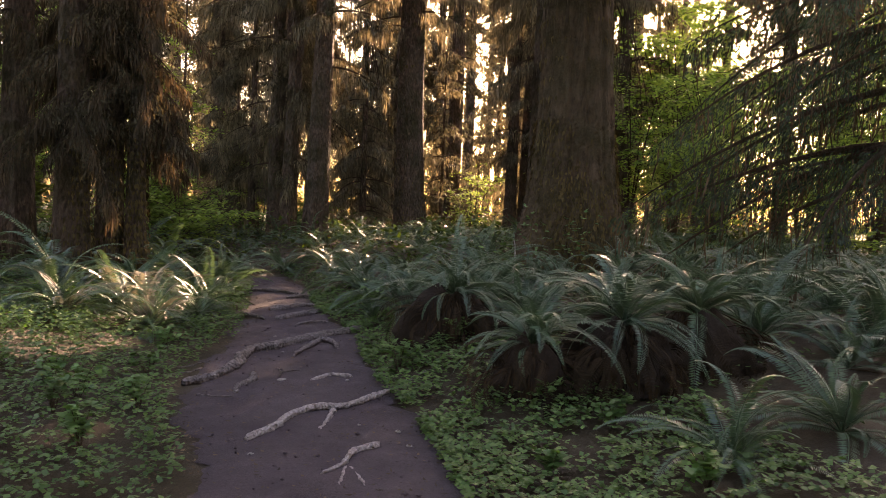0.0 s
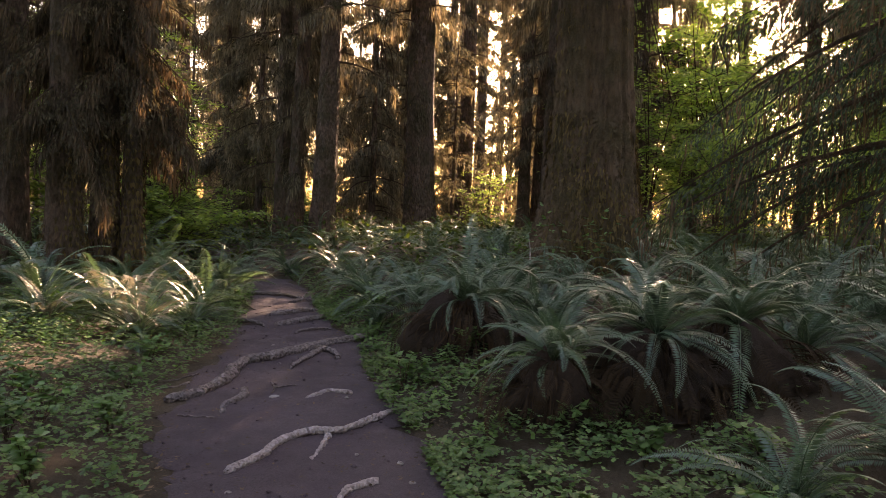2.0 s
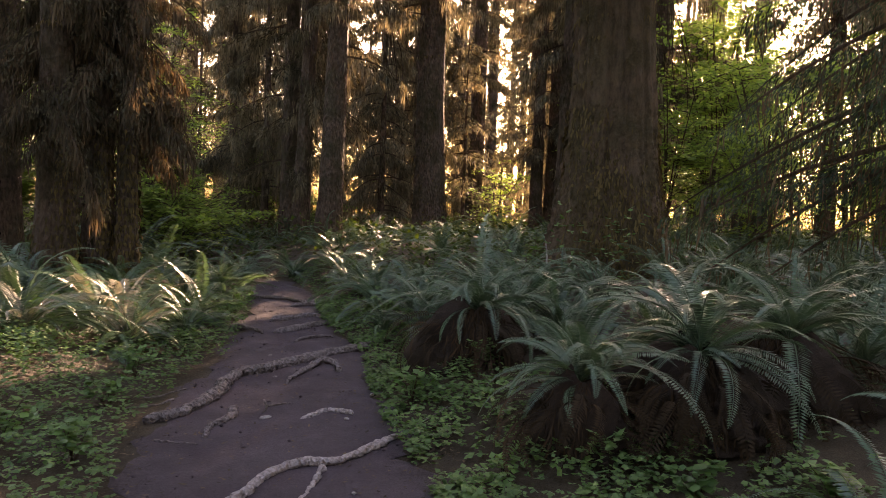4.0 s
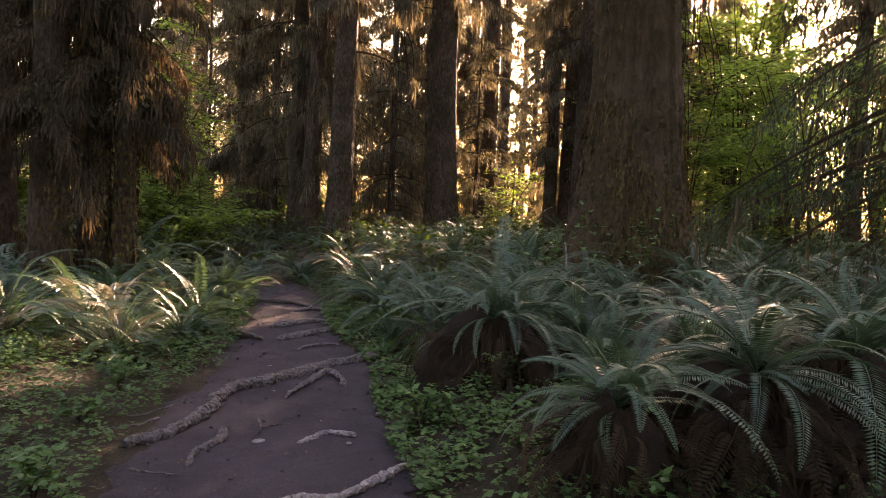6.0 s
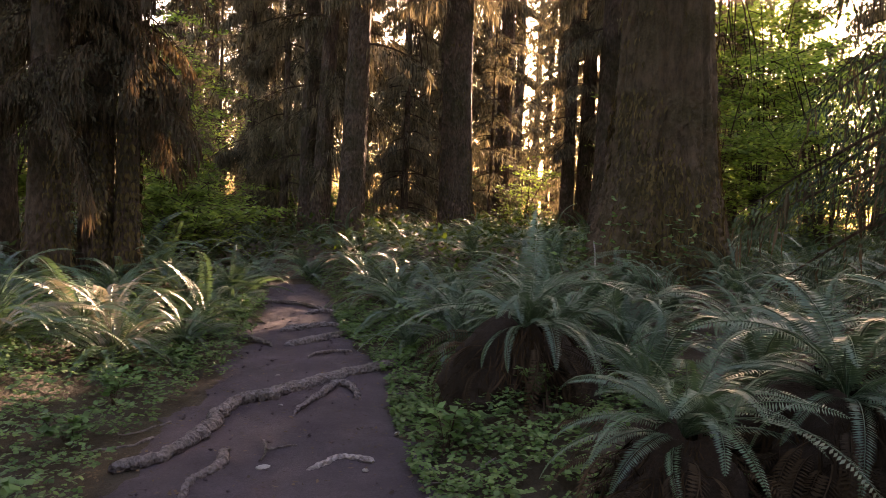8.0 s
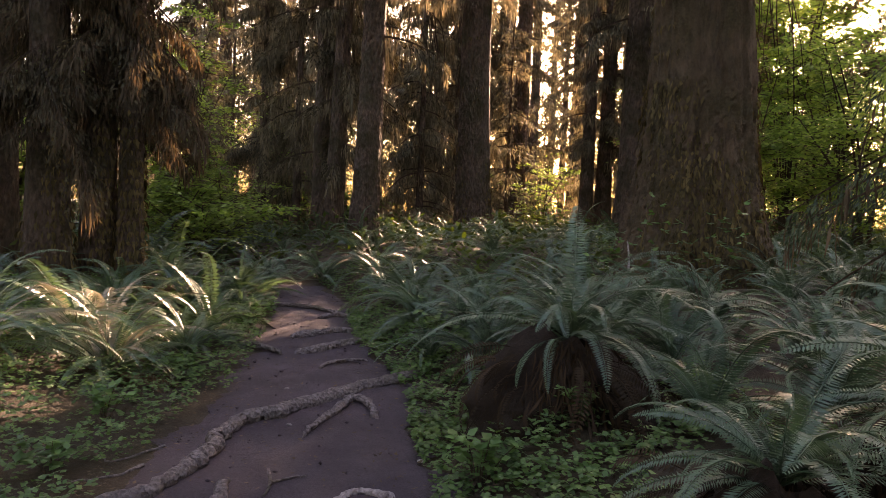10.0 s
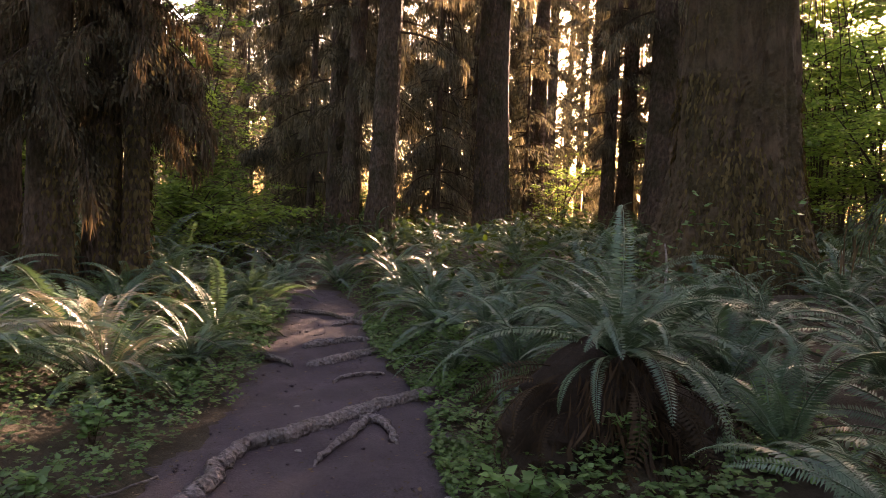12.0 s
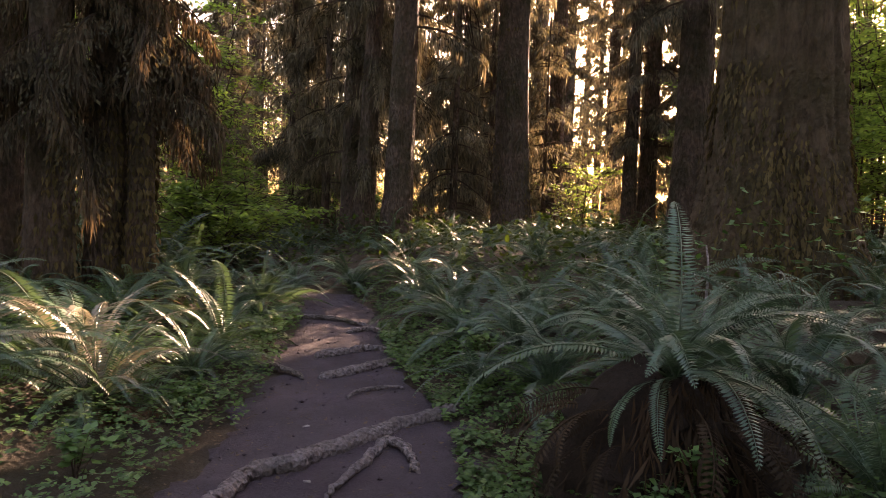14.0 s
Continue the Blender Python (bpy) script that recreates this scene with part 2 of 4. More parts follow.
def height(x, y):
    """The lie of the land: the path dips, then climbs gently ahead between two fern banks."""
    x, y = np.asarray(x, float), np.asarray(y, float)
    dr, dl = x - right_edge(y), left_edge(y) - x
    mid = 0.5 * (left_edge(y) + right_edge(y))
    off = ease(np.maximum(dr, dl), -0.1, 0.8)
    z = np.interp(y, [-12, 0, 4, 7, 10, 12, 14.5, 18, 22, 30, 60], [0.03, 0.0, -0.09, -0.14, -0.13, -0.08, 0.0, 0.2, 0.42, 0.5, 0.6]) + 0.04 * np.clip(x - mid, -3, 6)
    z = z + (0.16 * ease(dr, 0.05, 0.65) * ease(y, 4.5, 7.0) + 0.26 * ease(dr, 0.7, 3.2) * ease(y, 3.0, 8.5)) * ease(-y, -26, -16)
    z = z + 0.42 * ease(dl, 0.3, 2.4) * ease(-y, -26, -14)
    z = z + off * 0.05 * waves(x, y, 0.7) + 0.010 * waves(x, y, 2.3) * (0.3 + off)
    return z - 0.03 * (1 - off)


def axis_steps(edges):
    out = []
    for a, b, step in edges:
        out.append(np.arange(a, b, step))
    return np.concatenate(out)


gx = axis_steps([(-900, -100, 100), (-100, -14, 4), (-14, 8, 0.16), (8, 100, 4), (100, 901, 100)])
gy = axis_steps([(-900, -100, 100), (-100, -8, 4), (-8, 24, 0.16), (24, 100, 4), (100, 901, 100)])
GX, GY = np.meshgrid(gx, gy)
GZ = height(GX, GY)
nx, ny = len(gx), len(gy)
ii, jj = np.meshgrid(np.arange(nx - 1), np.arange(ny - 1))
base = (jj * nx + ii).ravel()
gme = smooth(fast_mesh("ground", np.stack([GX, GY, GZ], -1).reshape(-1, 3), np.stack([base, base + 1, base + nx + 1, base + nx], 1)))
ground = mesh_part("ground", gme, MAT_LITTER)
tagged(ground, "dark forest floor of litter and mossy humus", "ground", kind="structure")

rng = np.random.default_rng(5)
py = np.arange(-11, 15.4, 0.07)
ps = np.linspace(0, 1, 36)
PY, PS = np.meshgrid(py, ps, indexing="ij")
wob_l = 0.07 * np.sin(py * 3.1) + 0.05 * np.sin(py * 7.7 + 1) + 0.03 * rng.standard_normal(len(py))
wob_r = 0.06 * np.sin(py * 2.7 + 2) + 0.05 * np.sin(py * 8.3) + 0.03 * rng.standard_normal(len(py))
PL, PR = (left_edge(py) + wob_l)[:, None], (right_edge(py) + wob_r)[:, None]
PX = PL + (PR - PL) * PS
PZ = height(PX, PY) + 0.03 * np.sin(np.pi * PS) ** 0.5 - 0.004 + 0.009 * waves(PX, PY, 4.0) * np.sin(np.pi * PS)
n1, n2 = PX.shape
ii, jj = np.meshgrid(np.arange(n2 - 1), np.arange(n1 - 1))
base = (jj * n2 + ii).ravel()
pme = smooth(fast_mesh("path", np.stack([PX, PY, PZ + 0.012], -1).reshape(-1, 3), np.stack([base, base + 1, base + n2 + 1, base + n2], 1)))
path = mesh_part("path", pme, MAT_SOIL)
tagged(path, "trodden footpath of bare dark purplish-brown soil", "path", kind="structure")


# ---------------- trees ----------------
def trunk_geo(h, r, flare, lean, seed, sides=40, rings=70, flutes=0.12):
    """Tapered trunk with buttressed foot and ridged bark. lean: (dx, dy) per metre of height."""
    rg = np.random.default_rng(seed)
    z = np.concatenate([np.linspace(-0.3, 3, rings // 2, endpoint=False), np.linspace(3, h, rings - rings // 2)])
    a = np.linspace(0, 2 * math.pi, sides, endpoint=False)
    Z, A = np.meshgrid(z, a, indexing="ij")
    R = r * (1 - 0.75 * np.clip(Z / h, 0, 1)) + r * flare * np.exp(-np.clip(Z + 0.1, 0, None) / (0.8 + 0.6 * r))
    ph = rg.uniform(0, 6.3, 6)
    k = rg.integers(3, 8, 3)
    R = R * (1 + flutes * (0.25 + np.exp(-np.clip(Z, 0, None) / 1.3)) * (np.sin(k[0] * A + ph[0]) + 0.7 * np.sin(k[1] * A + ph[1] + 0.15 * Z)))
    R = R * (1 + 0.035 * np.sin(17 * A + ph[2] + 0.5 * np.sin(Z * 1.7)) + 0.025 * np.sin(29 * A + ph[3] + Z * 0.6))
    lump = sum(np.sin(rg.integers(2, 13) * A + rg.uniform(0.8, 5) * Z * (0.35 / r) ** 0.5 + rg.uniform(0, 6.3)) for _ in range(9)) / 9
    R = R * (1 + 0.06 * lump + 0.015 * rg.standard_normal(R.shape))
    X = R * np.cos(A) + lean[0] * Z + 0.05 * r * np.sin(Z * 0.5 + ph[4])
    Y = R * np.sin(A) + lean[1] * Z
    i = np.arange(len(z) - 1)[:, None] * sides
    j = np.arange(sides)[None, :]
    f = np.stack([i + j, i + (j + 1) % sides, i + sides + (j + 1) % sides, i + sides + j], -1).reshape(-1, 4)
    return np.stack([X, Y, Z], -1).reshape(-1, 3), f


def branch_lines(rg, n, z0, z1, reach, h, lean, droop, steps=9, r=0.3, arc=(0, 2 * math.pi)):
    """Drooping branches: (n, steps, 3) points that start inside the trunk."""
    z = rg.uniform(z0, z1, n)
    a = rg.uniform(arc[0], arc[1], n)
    L = reach * np.clip(1.15 - 0.75 * (z / h), 0.2, 1) * rg.uniform(0.45, 1.0, n)
    t = np.linspace(0, 1, steps)[None, :]
    out = r * 0.6 + L[:, None] * t
    rise = rg.uniform(-0.15, 0.25, n)[:, None]
    dz = L[:, None] * (rise * t - droop * t ** 1.8)
    a2 = a[:, None] + rg.uniform(-0.35, 0.35, n)[:, None] * t
    return np.stack([lean[0] * z[:, None] + out * np.cos(a2), lean[1] * z[:, None] + out * np.sin(a2), z[:, None] + dz], -1), L


def spray_leaves(rg, lines, per, spread, length, width, hang, skip=0.15):
    """Needle sprays along branch lines. hang: 0 to 1, how far they point down."""
    n, s, _ = lines.shape
    b = rg.integers(0, n, n * per)
    t = skip + (1 - skip) * rg.random(n * per) ** 0.8
    q = t * (s - 1)
    i = np.clip(q.astype(int), 0, s - 2)
    w = (q - i)[:, None]
    p = lines[b, i] * (1 - w) + lines[b, i + 1] * w
    along = unit(lines[b, i + 1] - lines[b, i])
    side = unit(np.cross(along, np.array([0, 0, 1.0])))
    lat = rg.uniform(-1, 1, len(p))[:, None] * spread * (1 - 0.5 * t[:, None])
    p = p + side * lat - np.array([0, 0, 1.0]) * (np.abs(lat) * 0.35 + rg.random(len(p))[:, None] ** 2 * hang * spread * 1.3)
    way = unit(along * 0.6 + side * np.sign(lat) * 0.5 + rg.normal(0, 0.25, p.shape)) * (1 - hang) + np.array([0, 0, -1.0]) * hang + rg.normal(0, 0.12, p.shape)
    sd = np.cross(way, rg.normal(0, 1, p.shape))
    return leaf_geo(p, way, sd, length * rg.uniform(0.5, 1.3, len(p)), width * rg.uniform(0.6, 1.3, len(p)), 0.06)


LIT = np.array([-3.9, 9.4, 0.95])       # where a shaft of sun comes down through the crowns


def clear_of_lane(lines, radius=1.25):
    """Which branches stay out of the gap in the crowns that lets the shaft of sun through."""
    d = lines - LIT
    w = np.array(sun_dir)
    along = d @ w
    rest = (d - along[..., None] * w) * np.array([1.0, 1.0, 3.2])
    off = np.linalg.norm(rest, axis=-1)
    return ~((off < radius) & (along > 0)).any(axis=1)


def conifer(x, y, h, r, seed, flare=0.3, lean=(0, 0), branches=60, z0=3.0, reach=3.5, droop=0.45, per=140, moss=60,
            bark=None, leaf=(0.22, 0.07), spread=0.5, sides=24, rings=46, moss_len=0.45, arc=(0, 2 * math.pi), label="", crown_top=None, zpivot=3.0, far=False, canopy=45, hang=0.45, moss_wid=0.03, tmoss=0, needles=None, beard=None):
    """A conifer at (x, y), taken at zpivot above the ground: trunk, limbs, needle crown and hanging moss."""
    rg = np.random.default_rng(seed)
    bx, by = x - lean[0] * zpivot, y - lean[1] * zpivot
    root = new("conifer_tree")
    root.location = (bx, by, float(height(bx, by)) - 0.05)
    v, f = trunk_geo(h, r, flare, lean, seed, sides, rings)
    tv = v
    mesh_part("trunk", smooth(fast_mesh("trunk", v, f)), bark or MAT_BARK_DARK, root)
    lines, L = branch_lines(rg, branches, z0, crown_top or (h * 0.97 if far else max(12.0, z0 + 4)), reach, h, lean, droop, r=r, arc=arc)
    keep = clear_of_lane(lines + np.array(root.location))
    lines, L = lines[keep], L[keep]
    if far:
        lines = lines[:, ::2]
    geo = [tube_geo(lines[i], np.linspace(0.012 + 0.012 * L[i], 0.004, lines.shape[1]), 3 if far else 5) for i in range(len(lines))]
    if far:
        v, f = join_geo(geo)
        tagged(mesh_part("branch", smooth(fast_mesh("branch", v, f)), MAT_TWIG, root), kind="stuff")
    else:
        for v, f in geo:
            mesh_part("limb", smooth(fast_mesh("limb", v, f)), MAT_TWIG, root)
    v, f = spray_leaves(rg, lines, per, spread, leaf[0], leaf[1], hang)
    tagged(mesh_part("crown", fast_mesh("crown", v, f), needles or MAT_NEEDLE_HAZED, root), kind="stuff")
    if moss:
        v, f = spray_leaves(rg, lines, moss, spread * 0.35, moss_len, moss_wid, 0.93, 0.02)
        tagged(mesh_part("moss", fast_mesh("moss", v, f), beard or MAT_MOSS, root, "brown hanging moss"), kind="stuff")
    if tmoss:
        k = rg.integers(0, sides * int(rings * 0.8), tmoss)
        p = tv[k] + rg.normal(0, 0.015, (tmoss, 3))
        out = unit((p - np.stack([lean[0] * p[:, 2], lean[1] * p[:, 2], p[:, 2]], 1)))
        ang = np.arctan2(out[:, 1], out[:, 0])
        sel = (np.sin(2.3 * ang + 0.9 * p[:, 2] + seed) + np.sin(1.1 * p[:, 2] - ang) + rg.normal(0, 0.6, tmoss)) > 0.1
        p, out = p[sel], out[sel]
        way = np.array([0, 0, -1.0]) + out * 0.25 + rg.normal(0, 0.12, p.shape)
        side = np.cross(out, np.array([0, 0, 1.0])) + rg.normal(0, 0.3, p.shape)
        v, f = leaf_geo(p + out * 0.01, way, side, rg.uniform(0.04, 0.17, len(p)), rg.uniform(0.015, 0.06, len(p)), 0.15)
        tagged(mesh_part("trunk_moss", fast_mesh("trunk_moss", v, f), MAT_BEARD, root, "olive-brown moss clinging to the bark"), kind="stuff")
    # Dense tops added mostly above view to shut out sun and sky.
    if not far and canopy:
        more, _ = branch_lines(rg, canopy, 11.5, h * 0.97, reach * 1.5, h, lean, droop * 0.6, r=r)
        more = more[clear_of_lane(more + np.array(root.location))]
        v, f = spray_leaves(rg, more, 75, 0.8, 0.55, 0.2, 0.35)
        tagged(mesh_part("treetop", fast_mesh("treetop", v, f), MAT_NEEDLE_HAZED, root, "dense dark treetop added to shut out light"), kind="stuff")
    return tagged(root, label or "dark conifer with drooping mossy branches", "tree", "forest conifers")


def maple(x, y, h, reach, seed, leaves=9000, stems=7, size=0.11, label="", low=0.12):
    """An understorey maple: a sheaf of thin stems under flat layers of bright leaves."""
    rg = np.random.default_rng(seed)
    root = new("vine_maple")
    root.location = (x, y, float(height(x, y)) - 0.03)
    ends = []
    for k in range(stems):
        geo = []
        a = rg.uniform(0, 6.28)
        d = rg.uniform(0.2, 0.7) * reach
        hh = h * rg.uniform(0.6, 1.0)
        p = bend_line([(0.1 * math.cos(a), 0.1 * math.sin(a), -0.1), (0.3 * d * math.cos(a + 0.3), 0.3 * d * math.sin(a + 0.3), hh * 0.5),
                       (d * math.cos(a), d * math.sin(a), hh)], 12)
        geo.append(tube_geo(p, np.linspace(0.035, 0.008, 12), 6))
        for j in range(9):
            s = p[rg.integers(3, 12)]
            b = rg.uniform(0, 6.28)
            ll = rg.uniform(0.5, 1.0) * reach * 0.55
            e = s + np.array([math.cos(b) * ll, math.sin(b) * ll, rg.uniform(-0.1, 0.35) * ll])
            q = bend_line([s, (s + e) / 2 + np.array([0, 0, 0.12 * ll]), e], 6)
            geo.append(tube_geo(q, np.linspace(0.012, 0.003, 6), 4))
            ends.append(q)
        v, f = join_geo(geo)
        mesh_part("stem", smooth(fast_mesh("stem", v, f)), MAT_TWIG, root)
    ends = np.array(ends)
    b = rg.integers(0, len(ends), leaves)
    t = rg.random(leaves) ** 0.7 * 4.999
    i = t.astype(int)
    p = ends[b, i] + (ends[b, i + 1] - ends[b, i]) * (t - i)[:, None]
    p = p + rg.normal(0, 1, p.shape) * np.array([0.17, 0.17, 0.035]) * reach * 0.4
    p[:, 2] = np.maximum(p[:, 2], h * low * rg.random(leaves))
    a = rg.uniform(0, 6.28, leaves)
    way = np.stack([np.cos(a), np.sin(a), rg.normal(-0.25, 0.25, leaves)], 1)
    side = np.stack([-np.sin(a), np.cos(a), rg.normal(0, 0.3, leaves)], 1)
    sz = size * rg.uniform(0.6, 1.3, leaves)
    v, f = leaf_geo(p, way, side, sz, sz * 0.9, 0.05)
    tagged(mesh_part("crown", fast_mesh("crown", v, f), MAT_MAPLE, root, "bright yellow-green leaves"), kind="stuff")
    return tagged(root, label or "backlit vine maple with bright green leaves", "tree", "understorey maples")


# great spruce beside the path
conifer(2.55, 13.75, 38, 0.72, 11, flare=0.8, branches=9, z0=5.5, reach=3.0, per=300, moss=200, bark=MAT_BARK, leaf=(0.12, 0.03),
        sides=150, rings=190, tmoss=22000, label="huge old spruce with thick ridged mossy bark")
conifer(-1.1, 23.5, 34, 0.46, 12, lean=(-0.012, 0), branches=16, z0=7.0, reach=2.6, per=200, moss=160, leaf=(0.16, 0.04), tmoss=1800, label="straight dark conifer trunk with hanging dead twigs")
conifer(-3.58, 20.25, 32, 0.31, 13, needles=MAT_NEEDLE_DARK, lean=(0.022, 0), branches=18, z0=4.6, reach=2.2, per=220, moss=200, leaf=(0.14, 0.035), label="slender dark conifer beside the path")
conifer(-4.75, 22.0, 26, 0.25, 14, needles=MAT_NEEDLE_DARK, lean=(0.02, 0), branches=34, z0=2.4, reach=1.9, per=240, moss=260, leaf=(0.14, 0.035))
conifer(-5.45, 23.0, 28, 0.25, 15, needles=MAT_NEEDLE_DARK, lean=(0.0, 0), branches=40, z0=2.2, reach=2.5, per=260, moss=260, leaf=(0.14, 0.035))
for k, (x, y, r) in enumerate([(-6.46, 12.25, 0.27), (-6.03, 12.75, 0.22), (-5.55, 12.75, 0.17)]):
    conifer(x, y, 28 - 3 * k, r, 20 + k, lean=(0.005 * k, 0), branches=40, z0=2.3, reach=1.35, droop=0.7, per=260, moss=190, moss_len=0.3, moss_wid=0.03,
            leaf=(0.075, 0.028), spread=0.42, hang=0.5, crown_top=8.5, tmoss=4000, beard=MAT_MOSS_DARK, needles=MAT_NEEDLE_DARK, label="dark conifer draped in brown hanging moss")
conifer(-8.2, 13.5, 26, 0.3, 26, branches=26, z0=3.6, reach=2.0, per=240, moss=160, leaf=(0.12, 0.03), crown_top=9.0, beard=MAT_MOSS_DARK, needles=MAT_NEEDLE_DARK)
conifer(-17.5, 41.2, 30, 0.34, 30, branches=70, z0=2.0, reach=3.0, per=220, moss=150, leaf=(0.26, 0.06), crown_top=18)
conifer(6.04, 63.5, 38, 0.62, 31, branches=80, z0=3.0, reach=4.0, per=200, moss=120, leaf=(0.36, 0.085), crown_top=24)
conifer(-13.4, 25.0, 28, 0.26, 41, branches=60, z0=2.5, reach=2.6, per=240, moss=200, leaf=(0.15, 0.04), crown_top=13)
conifer(3.64, 30.0, 33, 0.3, 32, branches=46, z0=3.0, reach=2.8, per=220, moss=180, leaf=(0.2, 0.05), crown_top=13)
conifer(2.68, 19.0, 33, 0.36, 33, branches=20, z0=5.0, reach=2.4, per=250, moss=180, leaf=(0.14, 0.035))
conifer(0.63, 40.0, 36, 0.45, 34, branches=44, z0=3.0, reach=3.0, per=200, moss=150, leaf=(0.26, 0.06), crown_top=17)
conifer(12.2, 45.0, 32, 0.40, 35, branches=16, z0=8.0, reach=2.4, per=160, moss=60, canopy=0, leaf=(0.26, 0.06), crown_top=18)
conifer(9.0, 36.0, 34, 0.36, 36, branches=60, z0=4.0, reach=3.2, per=200, moss=120, leaf=(0.24, 0.06), crown_top=15)
conifer(7.0, 27.5, 33, 0.30, 37, branches=36, z0=5.0, reach=3.0, per=220, moss=150, leaf=(0.18, 0.045), crown_top=12)
conifer(-8.0, 36.0, 33, 0.38, 38, branches=50, z0=5.0, reach=3.2, per=220, moss=200, leaf=(0.22, 0.05), crown_top=14)
# Hemlocks at (4.3, 36) and (6.4, 38.5) are added to shade the path.
for k, (x, y) in enumerate([(-2.1, 31.0), (-2.9, 33.5), (-4.1, 35.0), (-1.2, 37.0), (4.3, 36.0), (6.4, 38.5), (-5.6, 31.5), (-8.75, 27.5), (-7.2, 26.5), (-3.2, 28.5), (20.0, 30.0)]):
    conifer(x, y, 15 + k % 3, 0.13, 50 + k, branches=64, z0=1.0, reach=2.0, droop=0.5, per=150, moss=110, leaf=(0.2, 0.045), moss_len=0.5, canopy=0, crown_top=13,
            label="young thin hemlock with ragged hanging sprays")
conifer(2.95, 29.6, 29, 0.25, 45, branches=24, z0=3.4, reach=1.7, per=170, moss=120, leaf=(0.17, 0.04), crown_top=13)
# Added behind the great spruce to keep sun off the path.
conifer(5.35, 30.5, 27, 0.3, 42, branches=70, z0=3.0, reach=2.2, per=200, moss=120, leaf=(0.2, 0.05), crown_top=16)
conifer(12.2, 25.0, 30, 0.27, 43, branches=60, z0=6.0, reach=3.2, per=230, moss=160, leaf=(0.17, 0.045), crown_top=14)
conifer(15.8, 27.5, 31, 0.3, 44, branches=60, z0=6.5, reach=3.4, per=230, moss=160, leaf=(0.18, 0.045), crown_top=15)
# spruce whose low boughs reach in from the side
conifer(7.2, 9.6, 27, 0.28, 40, branches=24, z0=1.8, reach=4.6, droop=0.46, per=900, moss=60, leaf=(0.085, 0.02), spread=0.5, hang=0.5, crown_top=5.6, beard=MAT_MOSS_DARK,
        arc=(2.3, 4.2), needles=MAT_SPRUCE, label="young spruce with long low dark boughs")

# understorey maples
for k, (x, y, h, rch, n) in enumerate([(5.6, 21.0, 5.2, 2.6, 11000), (8.6, 22.0, 6.5, 3.0, 12000), (11.0, 19.5, 5.5, 2.8, 11000), (5.0, 25.0, 5.0, 2.5, 9000),
                                       (13.0, 25.0, 7.0, 3.2, 10000), (-9.0, 24.0, 2.2, 2.4, 9000), (-12.0, 19.0, 5.0, 2.8, 9000), (-7.5, 29.0, 4.5, 2.8, 9000),
                                       (-13.5, 14.0, 5.0, 2.8, 9000), (8.8, 15.5, 2.4, 2.0, 9000), (-2.5, 36.0, 3.5, 2.6, 7000), (1.5, 33.0, 3.0, 2.4, 7000),
                                       (-8.0, 19.0, 1.7, 2.2, 9000), (-9.6, 15.5, 4.2, 2.4, 12000), (-11.5, 17.5, 6.0, 2.8, 12000), (-6.6, 17.5, 1.4, 2.6, 6000), (7.2, 30.0, 6.5, 3.2, 10000), (11.0, 33.0, 7.0, 3.4, 10000), (15.0, 31.0, 7.5, 3.4, 10000), (9.0, 40.0, 7.0, 3.6, 9000), (16.5, 20.0, 6.0, 3.0, 9000),
                                       (7.2, 18.0, 4.6, 2.6, 12000), (9.8, 26.5, 7.5, 3.2, 12000), (13.5, 21.5, 6.5, 3.0, 11000), (6.8, 34.5, 8.0, 3.4, 11000), (12.5, 16.5, 4.5, 2.6, 10000), (11.5, 28.0, 9.5, 3.6, 12000), (15.5, 27.5, 9.5, 3.6, 11000), (14.8, 23.5, 9.0, 3.4, 11000), (9.6, 31.0, 12.0, 4.0, 14000), (13.2, 35.0, 14.0, 4.4, 14000), (17.5, 33.0, 13.0, 4.2, 13000), (8.2, 24.5, 9.0, 3.2, 12000), (14.8, 26.5, 13.0, 4.0, 14000), (-12.5, 32.0, 5.0, 3.0, 6000), (-15.5, 40.0, 8.0, 3.4, 6000), (-11.0, 38.0, 6.0, 2.8, 4500), (-7.4, 35.0, 3.0, 2.4, 6000), (-6.0, 28.0, 1.8, 2.2, 6000), (-8.2, 20.0, 5.0, 2.3, 9000), (-9.8, 22.5, 6.5, 2.6, 8000)]):
    maple(x, y, h, rch, 60 + k, int(n * (0.5 if x < 0 else 0.36 if h < 8.5 else 0.42)), size=0.11 if h < 8.5 else 0.16, stems=7 if h < 8.5 else 10)

# the forest ahead, and the plainer unseen trees added to close it round behind
far_trees, sapling_trees, unseen_trees = [], [], []
for k in range(4):
    far_trees.append(conifer(-24.0 + 13 * k, 55.0 + 3 * (k % 2), 34 + k, 0.36 + 0.03 * k, 80 + k, branches=110, z0=3.5 + 1.5 * k, reach=3.8, per=62, moss=10,
                             leaf=(0.33, 0.09), spread=0.7, sides=14, rings=20, moss_len=0.8, far=True, label="tall forest conifer with ragged dark crown"))
for k in range(3):
    sapling_trees.append(conifer(-14.0 + 9 * k, 33.0 + 2 * k, 6.0 + 2.5 * k, 0.07 + 0.02 * k, 90 + k, branches=50, z0=0.3, reach=1.8, per=44, moss=8, droop=0.35,
                                 leaf=(0.22, 0.07), spread=0.4, sides=8, rings=14, far=True, zpivot=0.0, label="young hemlock with feathery drooping sprays"))
for k in range(2):
    unseen_trees.append(conifer(-12.0 + 22 * k, -16.0, 32, 0.42, 96 + k, branches=60, z0=5.0, reach=4.8, per=38, moss=0,
                              leaf=(0.95, 0.34), spread=0.9, sides=12, rings=16, far=True, label="unseen tall dark conifer added to darken the woods"))
rg = np.random.default_rng(9)


